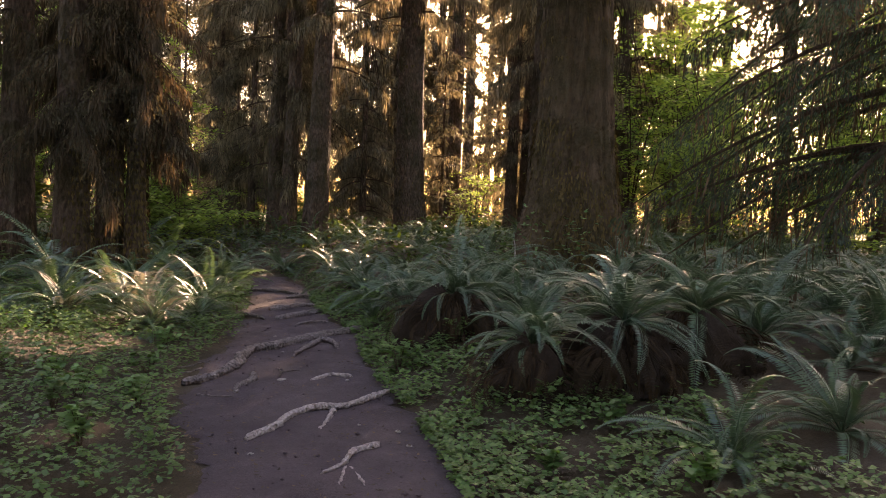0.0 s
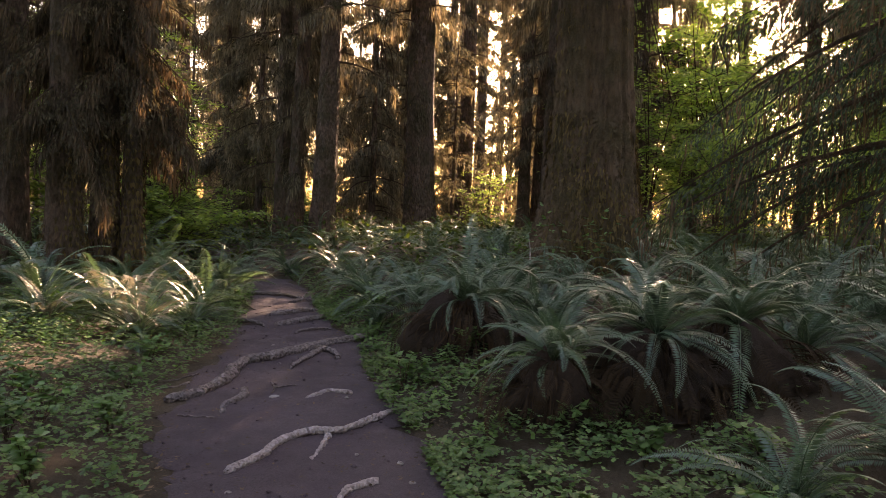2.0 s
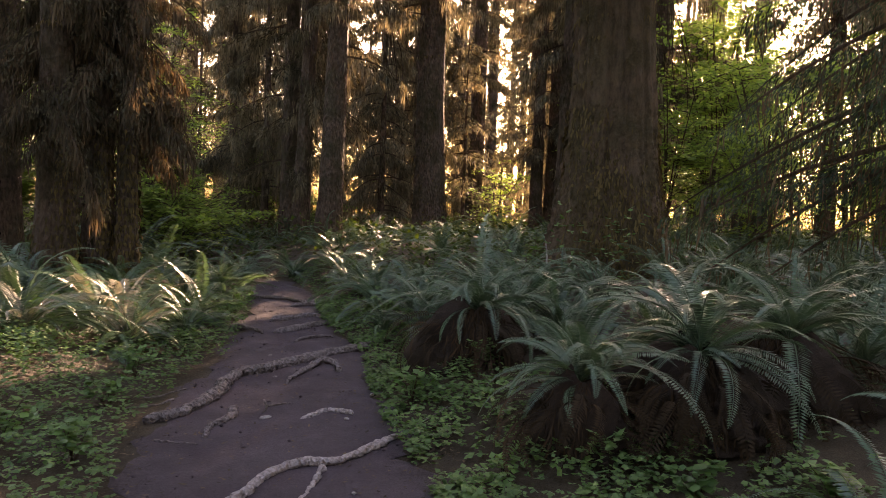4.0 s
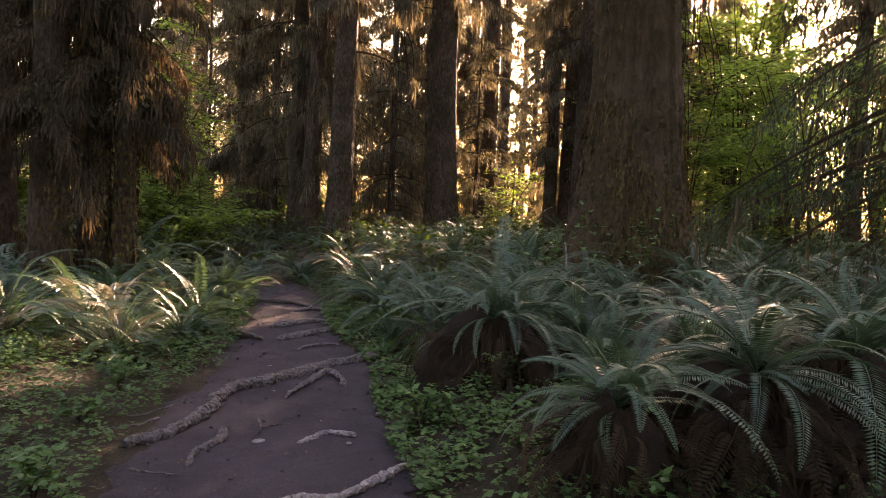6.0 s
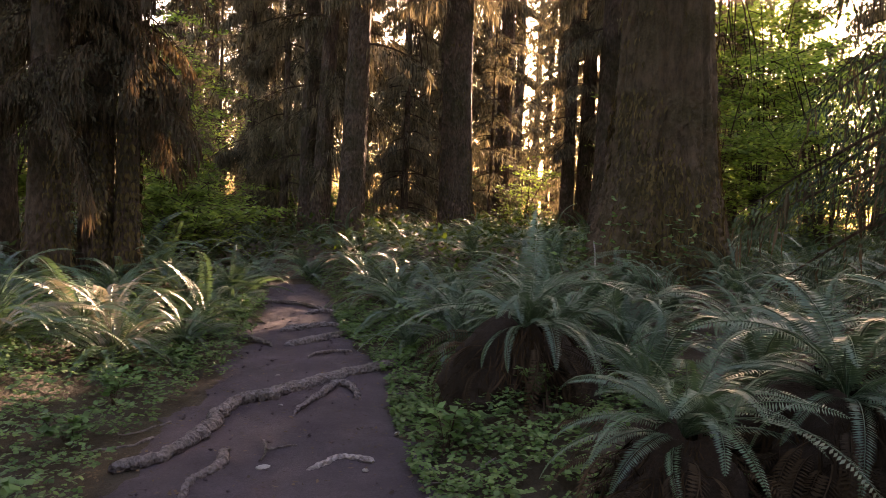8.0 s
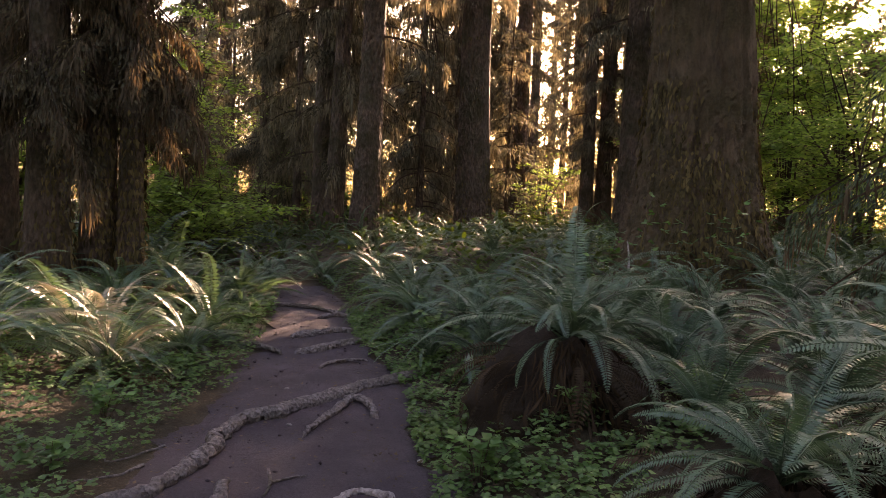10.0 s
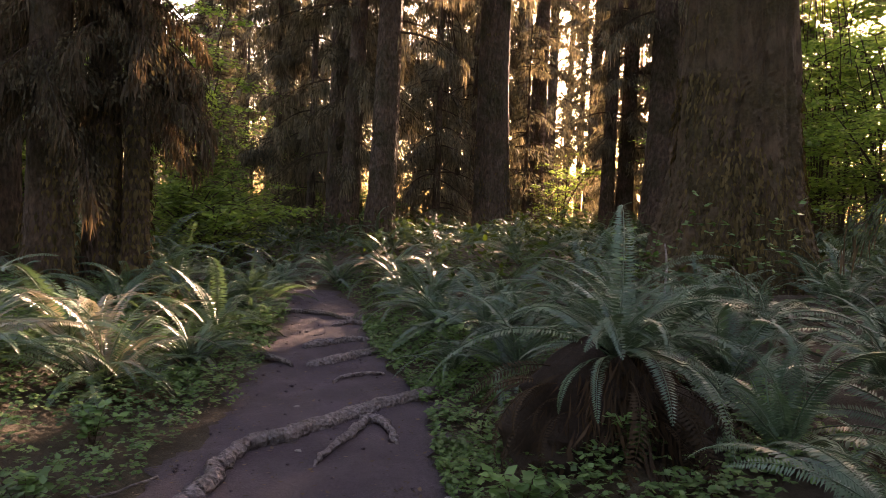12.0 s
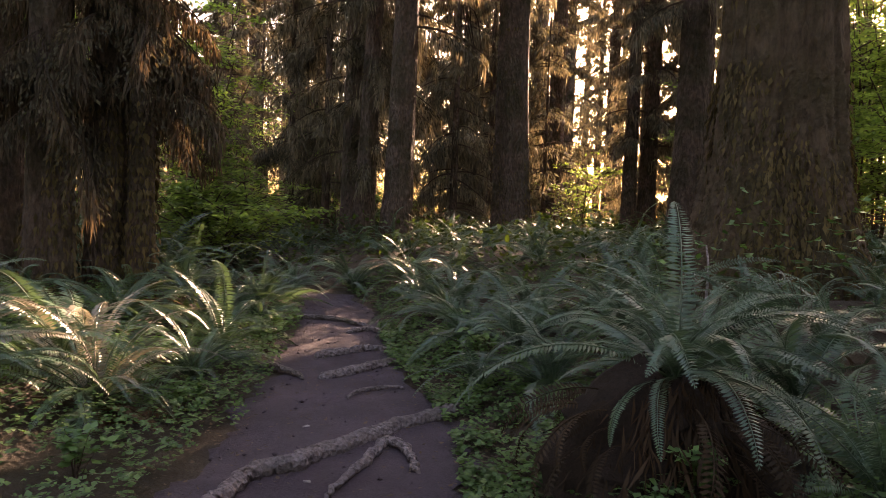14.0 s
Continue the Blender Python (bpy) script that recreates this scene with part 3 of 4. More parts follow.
def sun_lane(x, y, half):
    """Whether a place lies in the open lane down which the low sun reaches the path's side."""
    d = y - 9.0
    return d > 0 and abs(x - (-3.9 + math.tan(radians(SUN_AZ)) * d)) < half


def strew(kinds, number, spread_d, gap, ok, smin, smax, seed):
    rg = np.random.default_rng(seed)
    done = []
    for _ in range(5000):
        a, d = rg.uniform(-math.pi, math.pi), rg.uniform(*spread_d)
        x, y = d * math.sin(a), 2 + d * math.cos(a)
        if not ok(x, y) or min([math.hypot(x - q[0], y - q[1]) for q in done] or [99]) < gap:
            continue
        done.append((x, y))
        copy_thing(kinds[len(done) % len(kinds)], pose(x, y, float(height(x, y)) - 0.05, 0, 0, rg.uniform(0, 360)) @ Matrix.Scale(rg.uniform(smin, smax), 4))
        if len(done) >= number:
            break


def ahead(x, y):
    return y > 0 and abs(math.degrees(math.atan2(x + 0.5, y))) < 42


def glade(x, y):
    """The lit opening behind the maples, where only low growth stands."""
    return 4.6 < x - math.tan(radians(SUN_AZ)) * (y - 15) < 14


def gap(x, y):
    """The low opening past the mossy trees, where evening light shows under the crowns."""
    return -0.41 * y < x < -0.285 * y


strew(far_trees, 44, (44, 105), 4.6, lambda x, y: ahead(x, y) and not sun_lane(x, y, 4.4) and not glade(x, y) and not gap(x, y), 0.8, 1.15, 9)
strew(far_trees[2:], 7, (42, 85), 4.0, lambda x, y: gap(x, y), 1.0, 1.25, 15)
strew(far_trees, 12, (68, 115), 6.0, lambda x, y: glade(x, y) and ahead(x, y), 0.8, 1.1, 13)
strew(sapling_trees, 44, (28, 62), 2.0, lambda x, y: ahead(x, y) and not (-9.5 < x < -2.5 and y < 44) and not glade(x, y) and not sun_lane(x, y, 2.2), 0.6, 1.2, 10)
strew(sapling_trees, 12, (34, 70), 2.6, lambda x, y: gap(x, y), 0.7, 1.3, 14)
strew(sapling_trees, 20, (46, 75), 2.4, lambda x, y: glade(x, y) and ahead(x, y), 1.0, 1.5, 12)
strew(unseen_trees, 20, (17, 60), 7.0, lambda x, y: not ahead(x, y) and not (abs(x) < 4 and -14 < y < 30), 0.8, 1.1, 11)


# Unseen trees added at both sides to cut sky light on the foreground.
strew(unseen_trees, 9, (7.5, 17), 4.0, lambda x, y: not ahead(x, y) and (x < -5.0 or x > 6.0) and y < 6.5, 0.75, 1.0, 16)


# ---------------- roots on the path ----------------
def root_run(name, runs, material, label, sides=10, seed=0):
    """A root that breaks the surface: each run is (points on the plan, radius at start, radius at end, crest height)."""
    rg = np.random.default_rng(seed)
    top = new(name)
    x0, y0 = runs[0][0][0]
    top.location = (x0, y0, float(height(x0, y0)))
    for i, (pts, ra, rb, crest) in enumerate(runs):
        n = max(16, len(pts) * 10)
        q = bend_line([(x, y, 0) for x, y in pts], n)
        q[:, :2] += 0.25 * ra * rg.standard_normal((n, 2))
        t = np.linspace(0, 1, n)
        swell = sum(np.sin(t * rg.uniform(4, 26) + rg.uniform(0, 6.3)) for _ in range(5)) / 5
        tip = np.clip(np.minimum(t, 1 - t) * (n - 1) / 2.5, 0, 1) ** 0.6
        rad = (ra + (rb - ra) * t) * (1 + 0.30 * swell) * (0.12 + 0.88 * tip)
        q[:, 2] = height(q[:, 0], q[:, 1]) + 0.042 + crest * np.sin(np.pi * np.clip(t * 1.1 - 0.05, 0, 1)) ** 0.6 - 0.25 * rad - (1 - tip) * 0.8 * ra
        q -= np.array(top.location)
        v, f = tube_geo(q, rad, sides, 0.05, rg)
        mesh_part("root" if i == 0 else "side_root", smooth(fast_mesh("root", v, f)), material, top)
    return tagged(top, label, "root", "roots across the path")


root_run("tree_root", [([(-1.33, 4.88), (-1.19, 5.1), (-1.1, 5.46), (-0.95, 5.63), (-0.73, 5.68), (-0.57, 5.94), (-0.39, 6.3)], 0.030, 0.024, 0.025),
                       ([(-0.82, 5.65), (-0.81, 5.35), (-0.83, 5.05)], 0.022, 0.012, 0.0)], MAT_ROOT, "pale grey smooth root across the bare path", seed=1)
root_run("tree_root", [([(-0.36, 4.74), (-0.52, 4.57), (-0.55, 4.35), (-0.67, 4.18)], 0.026, 0.010, 0.012),
                       ([(-0.53, 4.32), (-0.53, 3.99)], 0.015, 0.006, 0.0), ([(-0.51, 4.3), (-0.38, 4.01)], 0.015, 0.006, 0.0)],
         MAT_ROOT, "small forked pale root in the soil", seed=2)
root_run("tree_root", [([(-1.02, 9.65), (-1.16, 9.46), (-1.57, 8.87), (-1.85, 8.38), (-2.11, 8.1), (-2.14, 7.71), (-2.12, 7.41), (-2.13, 7.04), (-2.21, 6.77), (-2.42, 6.65)], 0.066, 0.040, 0.04),
                       ([(-1.46, 8.81), (-1.53, 8.27), (-1.61, 7.79)], 0.04, 0.015, 0.03), ([(-1.46, 8.81), (-1.3, 8.6), (-1.17, 8.26)], 0.04, 0.015, 0.03),
                       ([(-1.83, 7.01), (-1.76, 6.66), (-1.82, 6.43), (-1.77, 6.17)], 0.04, 0.015, 0.01)],
         MAT_ROOT_DARK, "thick winding grey root lying across the path", 14, seed=3)
root_run("tree_root", [([(-1.18, 6.62), (-1.1, 6.79), (-1.03, 6.89), (-0.81, 6.86)], 0.022, 0.02, 0.01)], MAT_ROOT, "short pale root end in the soil", seed=4)
for k, (pts, r) in enumerate([([(-2.72, 12.47), (-2.5, 12.64), (-2.24, 12.54)], 0.06), ([(-3.87, 13.44), (-3.22, 13.32), (-2.5, 12.86)], 0.07),
                              ([(-2.71, 11.19), (-2.41, 11.46), (-2.06, 11.65)], 0.10), ([(-2.44, 10.39), (-2.14, 10.68), (-1.85, 11.12)], 0.11),
                              ([(-3.14, 10.85), (-2.86, 10.64), (-2.57, 10.42)], 0.06), ([(-2.0, 9.8), (-1.92, 10.01), (-1.59, 10.21)], 0.035)]):
    root_run("tree_root", [(pts, r * 0.62, r * 0.4, 0.03)], MAT_ROOT_DARK, "worn root stepping across the path", seed=10 + k)


# ---------------- ferns ----------------
def frond_mesh(length, rise, fall, seed, pairs=54, wid=0.084, sweep=0.0):
    """A sword-fern frond in the XZ plane: arching stalk with two rows of pointed leaflets."""
    rg = np.random.default_rng(seed)
    s = np.linspace(0, 1, pairs + 7)
    ang = rise - (rise + fall) * s ** 1.25
    ds = length / (len(s) - 1)
    x, z = np.cumsum(np.cos(ang)) * ds, np.cumsum(np.sin(ang)) * ds
    p = np.stack([x, sweep * length * s ** 2, z], 1)
    parts = [tube_geo(p[::3], np.linspace(0.006, 0.0015, len(s))[::3], 3)]
    tan = unit(np.gradient(p, axis=0))
    k = np.arange(6, len(s))
    t = (k - 6) / (len(s) - 7)
    w = wid * (np.sin(np.pi * np.clip(0.16 + 0.84 * t, 0, 1)) ** 0.6) * (1 - 0.35 * t) + 0.008
    nrm = np.cross(tan, np.array([0, 1.0, 0]))
    for sg in (-1, 1):
        way = np.array([0, sg, 0]) * 1.0 + tan[k] * 0.30 + np.array([0, 0, -0.16]) + rg.normal(0, 0.05, (len(k), 3))
        side = tan[k] + 0.25 * nrm[k] * sg + rg.normal(0, 0.06, (len(k), 3))
        parts.append(leaf_geo(p[k], way, side, w * rg.uniform(0.9, 1.08, len(k)), np.full(len(k), ds * 0.66 + 0.002), 0.04))
    v, f = join_geo(parts)
    return fast_mesh("frond", v, f)


FRONDS, PLAIN_FRONDS = [], []
for k in range(12):
    lo = k % 3
    rise = (1.38, 1.15, 0.75)[lo] + 0.1 * math.sin(k * 2.1)
    fall = (0.25, 0.6, 0.95)[lo] + 0.15 * math.cos(k * 1.7)
    me = frond_mesh(0.98 + 0.16 * math.sin(k * 3.3), rise, fall, 200 + k, sweep=0.14 * math.sin(k * 5.1))
    me.materials.append(MAT_FERN)
    FRONDS.append(me)
    me = frond_mesh(0.98 + 0.16 * math.sin(k * 3.3), rise, fall, 200 + k, pairs=26, sweep=0.14 * math.sin(k * 5.1))
    me.materials.append(MAT_FERN)
    PLAIN_FRONDS.append(me)
# Every third frond takes the pale colour that stands in for sunlight.
SUNLIT_FRONDS = []
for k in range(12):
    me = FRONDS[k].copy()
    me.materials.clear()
    me.materials.append(MAT_FERN if k % 3 else MAT_FERN_SUNLIT)
    SUNLIT_FRONDS.append(me)
DRY = frond_mesh(0.8, 0.2, 1.1, 230)
DRY.materials.append(MAT_FERN_DRY)
SKIRT = frond_mesh(0.85, 0.35, 1.5, 231, pairs=24)
SKIRT.materials.append(MAT_SKIRT_SHADE)


def crown_mesh(r, h, seed):
    """The shaggy root crown an old fern stands on, darkened with painted shade."""
    rg = np.random.default_rng(seed)
    z = np.linspace(-0.08, h, 14)
    a = np.linspace(0, 2 * math.pi, 30, endpoint=False)
    Z, A = np.meshgrid(z, a, indexing="ij")
    ph = rg.uniform(0, 6.3, 6)
    lobes = 0.20 * np.sin(2 * A + ph[0]) + 0.14 * np.sin(3 * A + ph[1] + 3 * Z) + 0.10 * np.sin(5 * A + ph[2] - 5 * Z) + 0.07 * np.sin(9 * A + ph[3] + 9 * Z)
    R = r * (np.clip(1.04 - np.clip(Z, 0, None) / h, 0.03, 1) ** 0.42) * (1 + lobes + 0.07 * rg.standard_normal(Z.shape))
    i = np.arange(13)[:, None] * 30
    k = np.arange(30)[None, :]
    f = np.stack([i + k, i + (k + 1) % 30, i + 30 + (k + 1) % 30, i + 30 + k], -1).reshape(-1, 4)
    Z = Z * (1 + 0.12 * np.sin(A + ph[4]) + 0.08 * np.sin(4 * A + ph[5]))
    return smooth(fast_mesh("root_crown", np.stack([R * np.cos(A), R * np.sin(A), Z], -1).reshape(-1, 3), f))


def fern(x, y, size, seed, n=16, dry=1, label="", mound=None, fronds=None):
    rg = np.random.default_rng(seed)
    top = new("sword_fern")
    top.location = (x, y, float(height(x, y)) - 0.02)
    top.scale = (size, size, size)
    lift = 0.02
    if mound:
        mesh_part("root_crown", crown_mesh(mound[0], mound[1], seed), MAT_CROWN_SHADE, top, "shaggy root crown, coloured dark for shade")
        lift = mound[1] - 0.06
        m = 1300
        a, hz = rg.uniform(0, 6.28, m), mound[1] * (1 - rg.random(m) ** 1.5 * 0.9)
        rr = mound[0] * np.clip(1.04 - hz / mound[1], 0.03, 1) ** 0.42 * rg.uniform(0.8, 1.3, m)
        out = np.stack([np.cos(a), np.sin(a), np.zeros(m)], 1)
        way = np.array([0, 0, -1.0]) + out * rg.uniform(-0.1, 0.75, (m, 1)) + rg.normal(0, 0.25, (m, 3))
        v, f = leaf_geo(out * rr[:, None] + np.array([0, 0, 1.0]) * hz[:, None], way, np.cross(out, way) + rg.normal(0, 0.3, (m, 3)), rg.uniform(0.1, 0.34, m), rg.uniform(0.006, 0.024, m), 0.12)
        tagged(mesh_part("dead_fibre", fast_mesh("dead_fibre", v, f), MAT_FIBRE_SHADE, top, "matted dead brown fern stalks, darkened for shade"), kind="stuff")
    for i in range(n + dry):
        live = i < n
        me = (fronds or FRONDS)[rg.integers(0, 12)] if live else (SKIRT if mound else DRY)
        ob = new("frond" if live else "dead_frond", me)
        ob.parent = top
        turn = 360 * i / n + rg.uniform(-14, 14) if live else rg.uniform(0, 360)
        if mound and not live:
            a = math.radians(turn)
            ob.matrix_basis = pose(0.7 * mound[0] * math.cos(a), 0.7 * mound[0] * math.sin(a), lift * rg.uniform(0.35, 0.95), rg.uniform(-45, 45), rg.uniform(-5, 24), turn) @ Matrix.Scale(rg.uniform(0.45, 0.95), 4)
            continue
        dip = rg.uniform(6, 30) if mound and i % 2 == 0 else rg.uniform(-18, 18)
        ob.matrix_basis = pose(0, 0, lift, rg.uniform(-28, 28), dip, turn) @ Matrix.Scale(rg.uniform(0.6, 1.15), 4)
    return tagged(top, label or "dark green sword fern with arching fronds", "fern", "sword ferns")


# Crown mounds put dark mass where shade fills hollows under the fronds.
KEY_FERNS = [(0.82, 5.9, 0.9, (0.42, 0.5)), (1.65, 6.05, 0.95, (0.56, 0.52)), (2.45, 6.5, 1.0, (0.5, 0.46)), (0.2, 7.85, 1.0, (0.52, 0.54)), (1.05, 7.5, 1.1, None),
             (-0.35, 9.7, 1.1, None), (0.6, 9.2, 1.2, None), (-3.75, 9.1, 1.2, None), (-4.3, 9.5, 1.25, None), (-4.5, 8.4, 1.1, None), (-4.9, 9.0, 1.4, None), (-3.75, 11.2, 1.2, None),
             (-4.3, 12.2, 1.2, None), (3.2, 6.9, 1.2, None), (-1.15, 11.4, 1.1, None), (-1.5, 12.8, 1.2, None), (1.9, 4.3, 0.8, None), (2.75, 4.6, 0.95, None),
             (1.75, 7.4, 1.2, None), (0.35, 10.6, 1.2, None), (-0.6, 10.9, 1.1, None), (-2.1, 14.2, 1.2, None),
             (-3.5, 10.1, 0.9, None), (-4.0, 12.9, 1.2, None), (-4.5, 14.3, 1.2, None), (-4.9, 11.2, 1.3, None), (-5.2, 13.2, 1.3, None), (-3.5, 15.9, 1.1, None), (-4.6, 16.0, 1.2, None),
             (-2.5, 15.6, 1.2, None), (-0.9, 9.9, 0.8, None)]
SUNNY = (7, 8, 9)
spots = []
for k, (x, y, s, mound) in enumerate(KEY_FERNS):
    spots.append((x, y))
    fern(x, y, s, 300 + k, n=38 if mound else 40 if k in SUNNY else 24, dry=40 if mound else (14 if k in SUNNY else 2), mound=mound, fronds=SUNLIT_FRONDS if k in SUNNY else None,
         label="old sword fern on a raised root crown coloured as shade" if mound else "half-dead sword fern, some fronds coloured pale as sunlight" if k in SUNNY else "")
fern_types = [fern(4.2 + 0.9 * k, 9.0 + 0.4 * k, 1.0, 340 + k, n=17) for k in range(5)]
plain_types = [fern(5.5 + 1.1 * k, 17.0 + 0.5 * k, 1.0, 360 + k, n=12, fronds=PLAIN_FRONDS) for k in range(4)]
spots += [(4.2 + 0.9 * k, 9.0 + 0.4 * k) for k in range(5)]
rg = np.random.default_rng(17)
count = 0
for _ in range(6000):
    x, y = rg.uniform(-13, 11), rg.uniform(4.6, 25)
    dr, dl = x - right_edge(y), left_edge(y) - x
    if not (dr > 1.15 or dl > (1.0 if y > 7.5 else 2.2) or y > 18.9) or abs(x + 0.4) > 1.7 + 0.6 * y:
        continue
    if math.hypot(x - 2.5, y - 13.75) < 1.4 or (0 < x < 3.4 and y < 6.6):
        continue
    if min(math.hypot(x - q[0], y - q[1]) for q in spots) < ((0.6 if y < 13 else 0.8) if dr > 0 else 0.85):
        continue
    spots.append((x, y))
    s = rg.uniform(0.75, 1.2) * (1.0 if dr > 0 else 0.9)
    copy_thing(fern_types[count % 5] if y < 12.5 else plain_types[count % 4], pose(x, y, float(height(x, y)) - 0.02, rg.uniform(-6, 6), rg.uniform(-6, 6), rg.uniform(0, 360)) @ Matrix.Scale(s, 4))
    count += 1
    if count >= 250:
        break


# ---------------- ground cover ----------------
def cover(name, spots_xy, hmin, hmax, size, seed, material, label):
    """Three-leaved little plants, a leaf a kite, standing on the ground."""
    rg = np.random.default_rng(seed)
    n = len(spots_xy)
    z = height(spots_xy[:, 0], spots_xy[:, 1]) + 0.01 + rg.uniform(hmin, hmax, n)
    c = np.column_stack([spots_xy, z])
    a0 = rg.uniform(0, 6.28, n)
    sz = size * rg.uniform(0.6, 1.35, n)
    parts = []
    for k in range(3):
        a = a0 + k * 2.094 + rg.normal(0, 0.15, n)
        way = np.stack([np.cos(a), np.sin(a), rg.normal(-0.15, 0.3, n)], 1)
        side = np.stack([-np.sin(a), np.cos(a), rg.normal(0, 0.25, n)], 1)
        parts.append(leaf_geo(c, way, side, sz, sz * 0.95, 0.06))
    v, f = join_geo(parts)
    ob = mesh_part(name, fast_mesh(name, v, f), material)
    return tagged(ob, label, "ground cover", kind="stuff")


rg = np.random.default_rng(23)
def band(n, y0, y1, side, w0, w1, p=1.0):
    y = rg.uniform(y0, y1, n)
    d = w0 + (w1 - w0) * rg.random(n) ** p
    x = right_edge(y) + d if side > 0 else left_edge(y) - d
    clump = waves(x, y, 2.2) + 0.6 * waves(y, x, 5.0)
    keep = clump + rg.normal(0, 0.7, n) > -0.35
    return np.column_stack([x, y])[keep]


cover("ground_cover", np.concatenate([band(21000, 1.0, 13, 1, -0.08, 2.2, 1.3), band(5000, -9, 1.2, 1, -0.05, 2.6), band(9000, -8, 16, 1, 2.0, 8.0), band(5000, 9, 17, 1, 0, 1.2)]), 0.02, 0.12, 0.037, 31, MAT_COVER,
      "low carpet of clover-like green leaves beside the path")
cover("ground_cover", np.concatenate([band(17000, 1.0, 13, -1, 0.06, 2.5, 0.9), band(5000, -9, 1.2, -1, -0.05, 2.6), band(9000, -8, 16, -1, 2.0, 8.0), band(4000, 9, 16, -1, -0.1, 1.0), band(15000, 4, 12, -1, 1.4, 5.0)]), 0.02, 0.24, 0.033, 32, MAT_COVER,
      "low carpet of small green leaves beside the path")


def undergrowth(n, seed):
    """Leafy brush on the forest floor beyond the ferns."""
    rg = np.random.default_rng(seed)
    y = 12.5 + 49.5 * rg.random(n) ** 1.15
    x = rg.uniform(-0.72, 0.72, n) * (y + 4)
    clump = waves(x, y, 0.35) + 0.5 * waves(y, x, 0.9)
    keep = (clump + rg.normal(0, 0.5, n) > -0.4) & ((x > right_edge(y) + 0.9) | (x < left_edge(y) - 0.9) | (y > 17.5))
    x, y, clump = x[keep], y[keep], clump[keep]
    n = len(x)
    z = height(x, y) + rg.random(n) ** 1.4 * (0.55 + 0.35 * np.clip(clump, 0, 2)) * np.clip(0.35 + y / 40, 0.5, 1.8)
    a = rg.uniform(0, 6.28, n)
    way = np.stack([np.cos(a), np.sin(a), rg.normal(0.0, 0.5, n)], 1)
    side = np.stack([-np.sin(a), np.cos(a), rg.normal(0, 0.4, n)], 1)
    sz = rg.uniform(0.10, 0.24, n) * (0.6 + y / 60)
    v, f = leaf_geo(np.column_stack([x, y, z]), way, side, sz, sz * 0.5, 0.05)
    ob = mesh_part("undergrowth", fast_mesh("undergrowth", v, f), MAT_BRUSH)
    return tagged(ob, "dim green brush covering the forest floor", "undergrowth", kind="stuff")


undergrowth(95000, 41)


# ---------------- small things ----------------
def stone(x, y, r, seed):
    rg = np.random.default_rng(seed)
    bm = bmesh.new()
    bmesh.ops.create_icosphere(bm, subdivisions=2, radius=r)
    k = rg.uniform(-1, 1, (4, 3))
    for v in bm.verts:
        d = v.co.normalized()
        w = sum(math.sin(3 * d.dot(Vector(q)) + i) for i, q in enumerate(k)) * 0.12
        v.co = Vector((v.co.x * (1.25 + w), v.co.y * (0.9 + w), v.co.z * (0.5 + 0.4 * w)))
    me = bpy.data.meshes.new("stone")
    bm.to_mesh(me)
    bm.free()
    ob = mesh_part("stone", smooth(me), MAT_STONE)
    ob.matrix_world = pose(x, y, float(height(x, y)) + 0.03 + r * 0.25, 0, 0, rg.uniform(0, 360))
    return tagged(ob, "small pale grey stone on the path", "stone", "stones on the path")


for k, (x, y, r) in enumerate([(-1.47, 6.68, 0.035), (-0.84, 6.7, 0.022), (-0.25, 5.05, 0.02), (-0.15, 4.7, 0.018), (-1.2, 4.55, 0.016), (-1.78, 8.08, 0.02),
                               (-0.73, 7.41, 0.018), (-1.08, 5.99, 0.014), (-0.55, 5.2, 0.014), (-2.11, 9.07, 0.022)]):
    stone(x, y, r, 500 + k)


def twig(pts, r, seed, label, forks=()):
    rg = np.random.default_rng(seed)
    top = new("twig")
    x0, y0 = pts[0]
    top.location = (x0, y0, float(height(x0, y0)))
    for i, (line, ra) in enumerate([(pts, r)] + [(q, r * 0.7) for q in forks]):
        q = bend_line([(x, y, 0) for x, y in line], 10)
        q[:, 2] = height(q[:, 0], q[:, 1]) + 0.042 + ra + 0.01 * rg.random(10)
        q -= np.array(top.location)
        v, f = tube_geo(q, np.linspace(ra, ra * 0.5, 10), 6, 0.08, rg)
        mesh_part("stick" if i == 0 else "fork", smooth(fast_mesh("stick", v, f)), MAT_ROOT_DARK, top)
    return tagged(top, label, "twig", "fallen twigs")


twig([(-2.08, 6.06), (-1.92, 6.01), (-1.75, 5.98)], 0.009, 1, "thin straight grey twig lying on the soil")
twig([(-1.62, 7.14), (-1.54, 6.93), (-1.52, 6.75)], 0.012, 2, "small forked grey twig on the path", [[(-1.54, 6.96), (-1.43, 7.06), (-1.37, 7.08)]])
twig([(-2.41, 7.17), (-2.48, 7.0), (-2.69, 6.88)], 0.012, 3, "curved dead twig at the path's edge")
twig([(-2.43, 7.49), (-2.63, 7.22), (-2.71, 7.25)], 0.008, 4, "thin dead twig at the path's edge")
twig([(-0.05, 6.6), (-0.3, 6.47), (-0.5, 6.49)], 0.006, 5, "thin dead twig by the leafy edge")


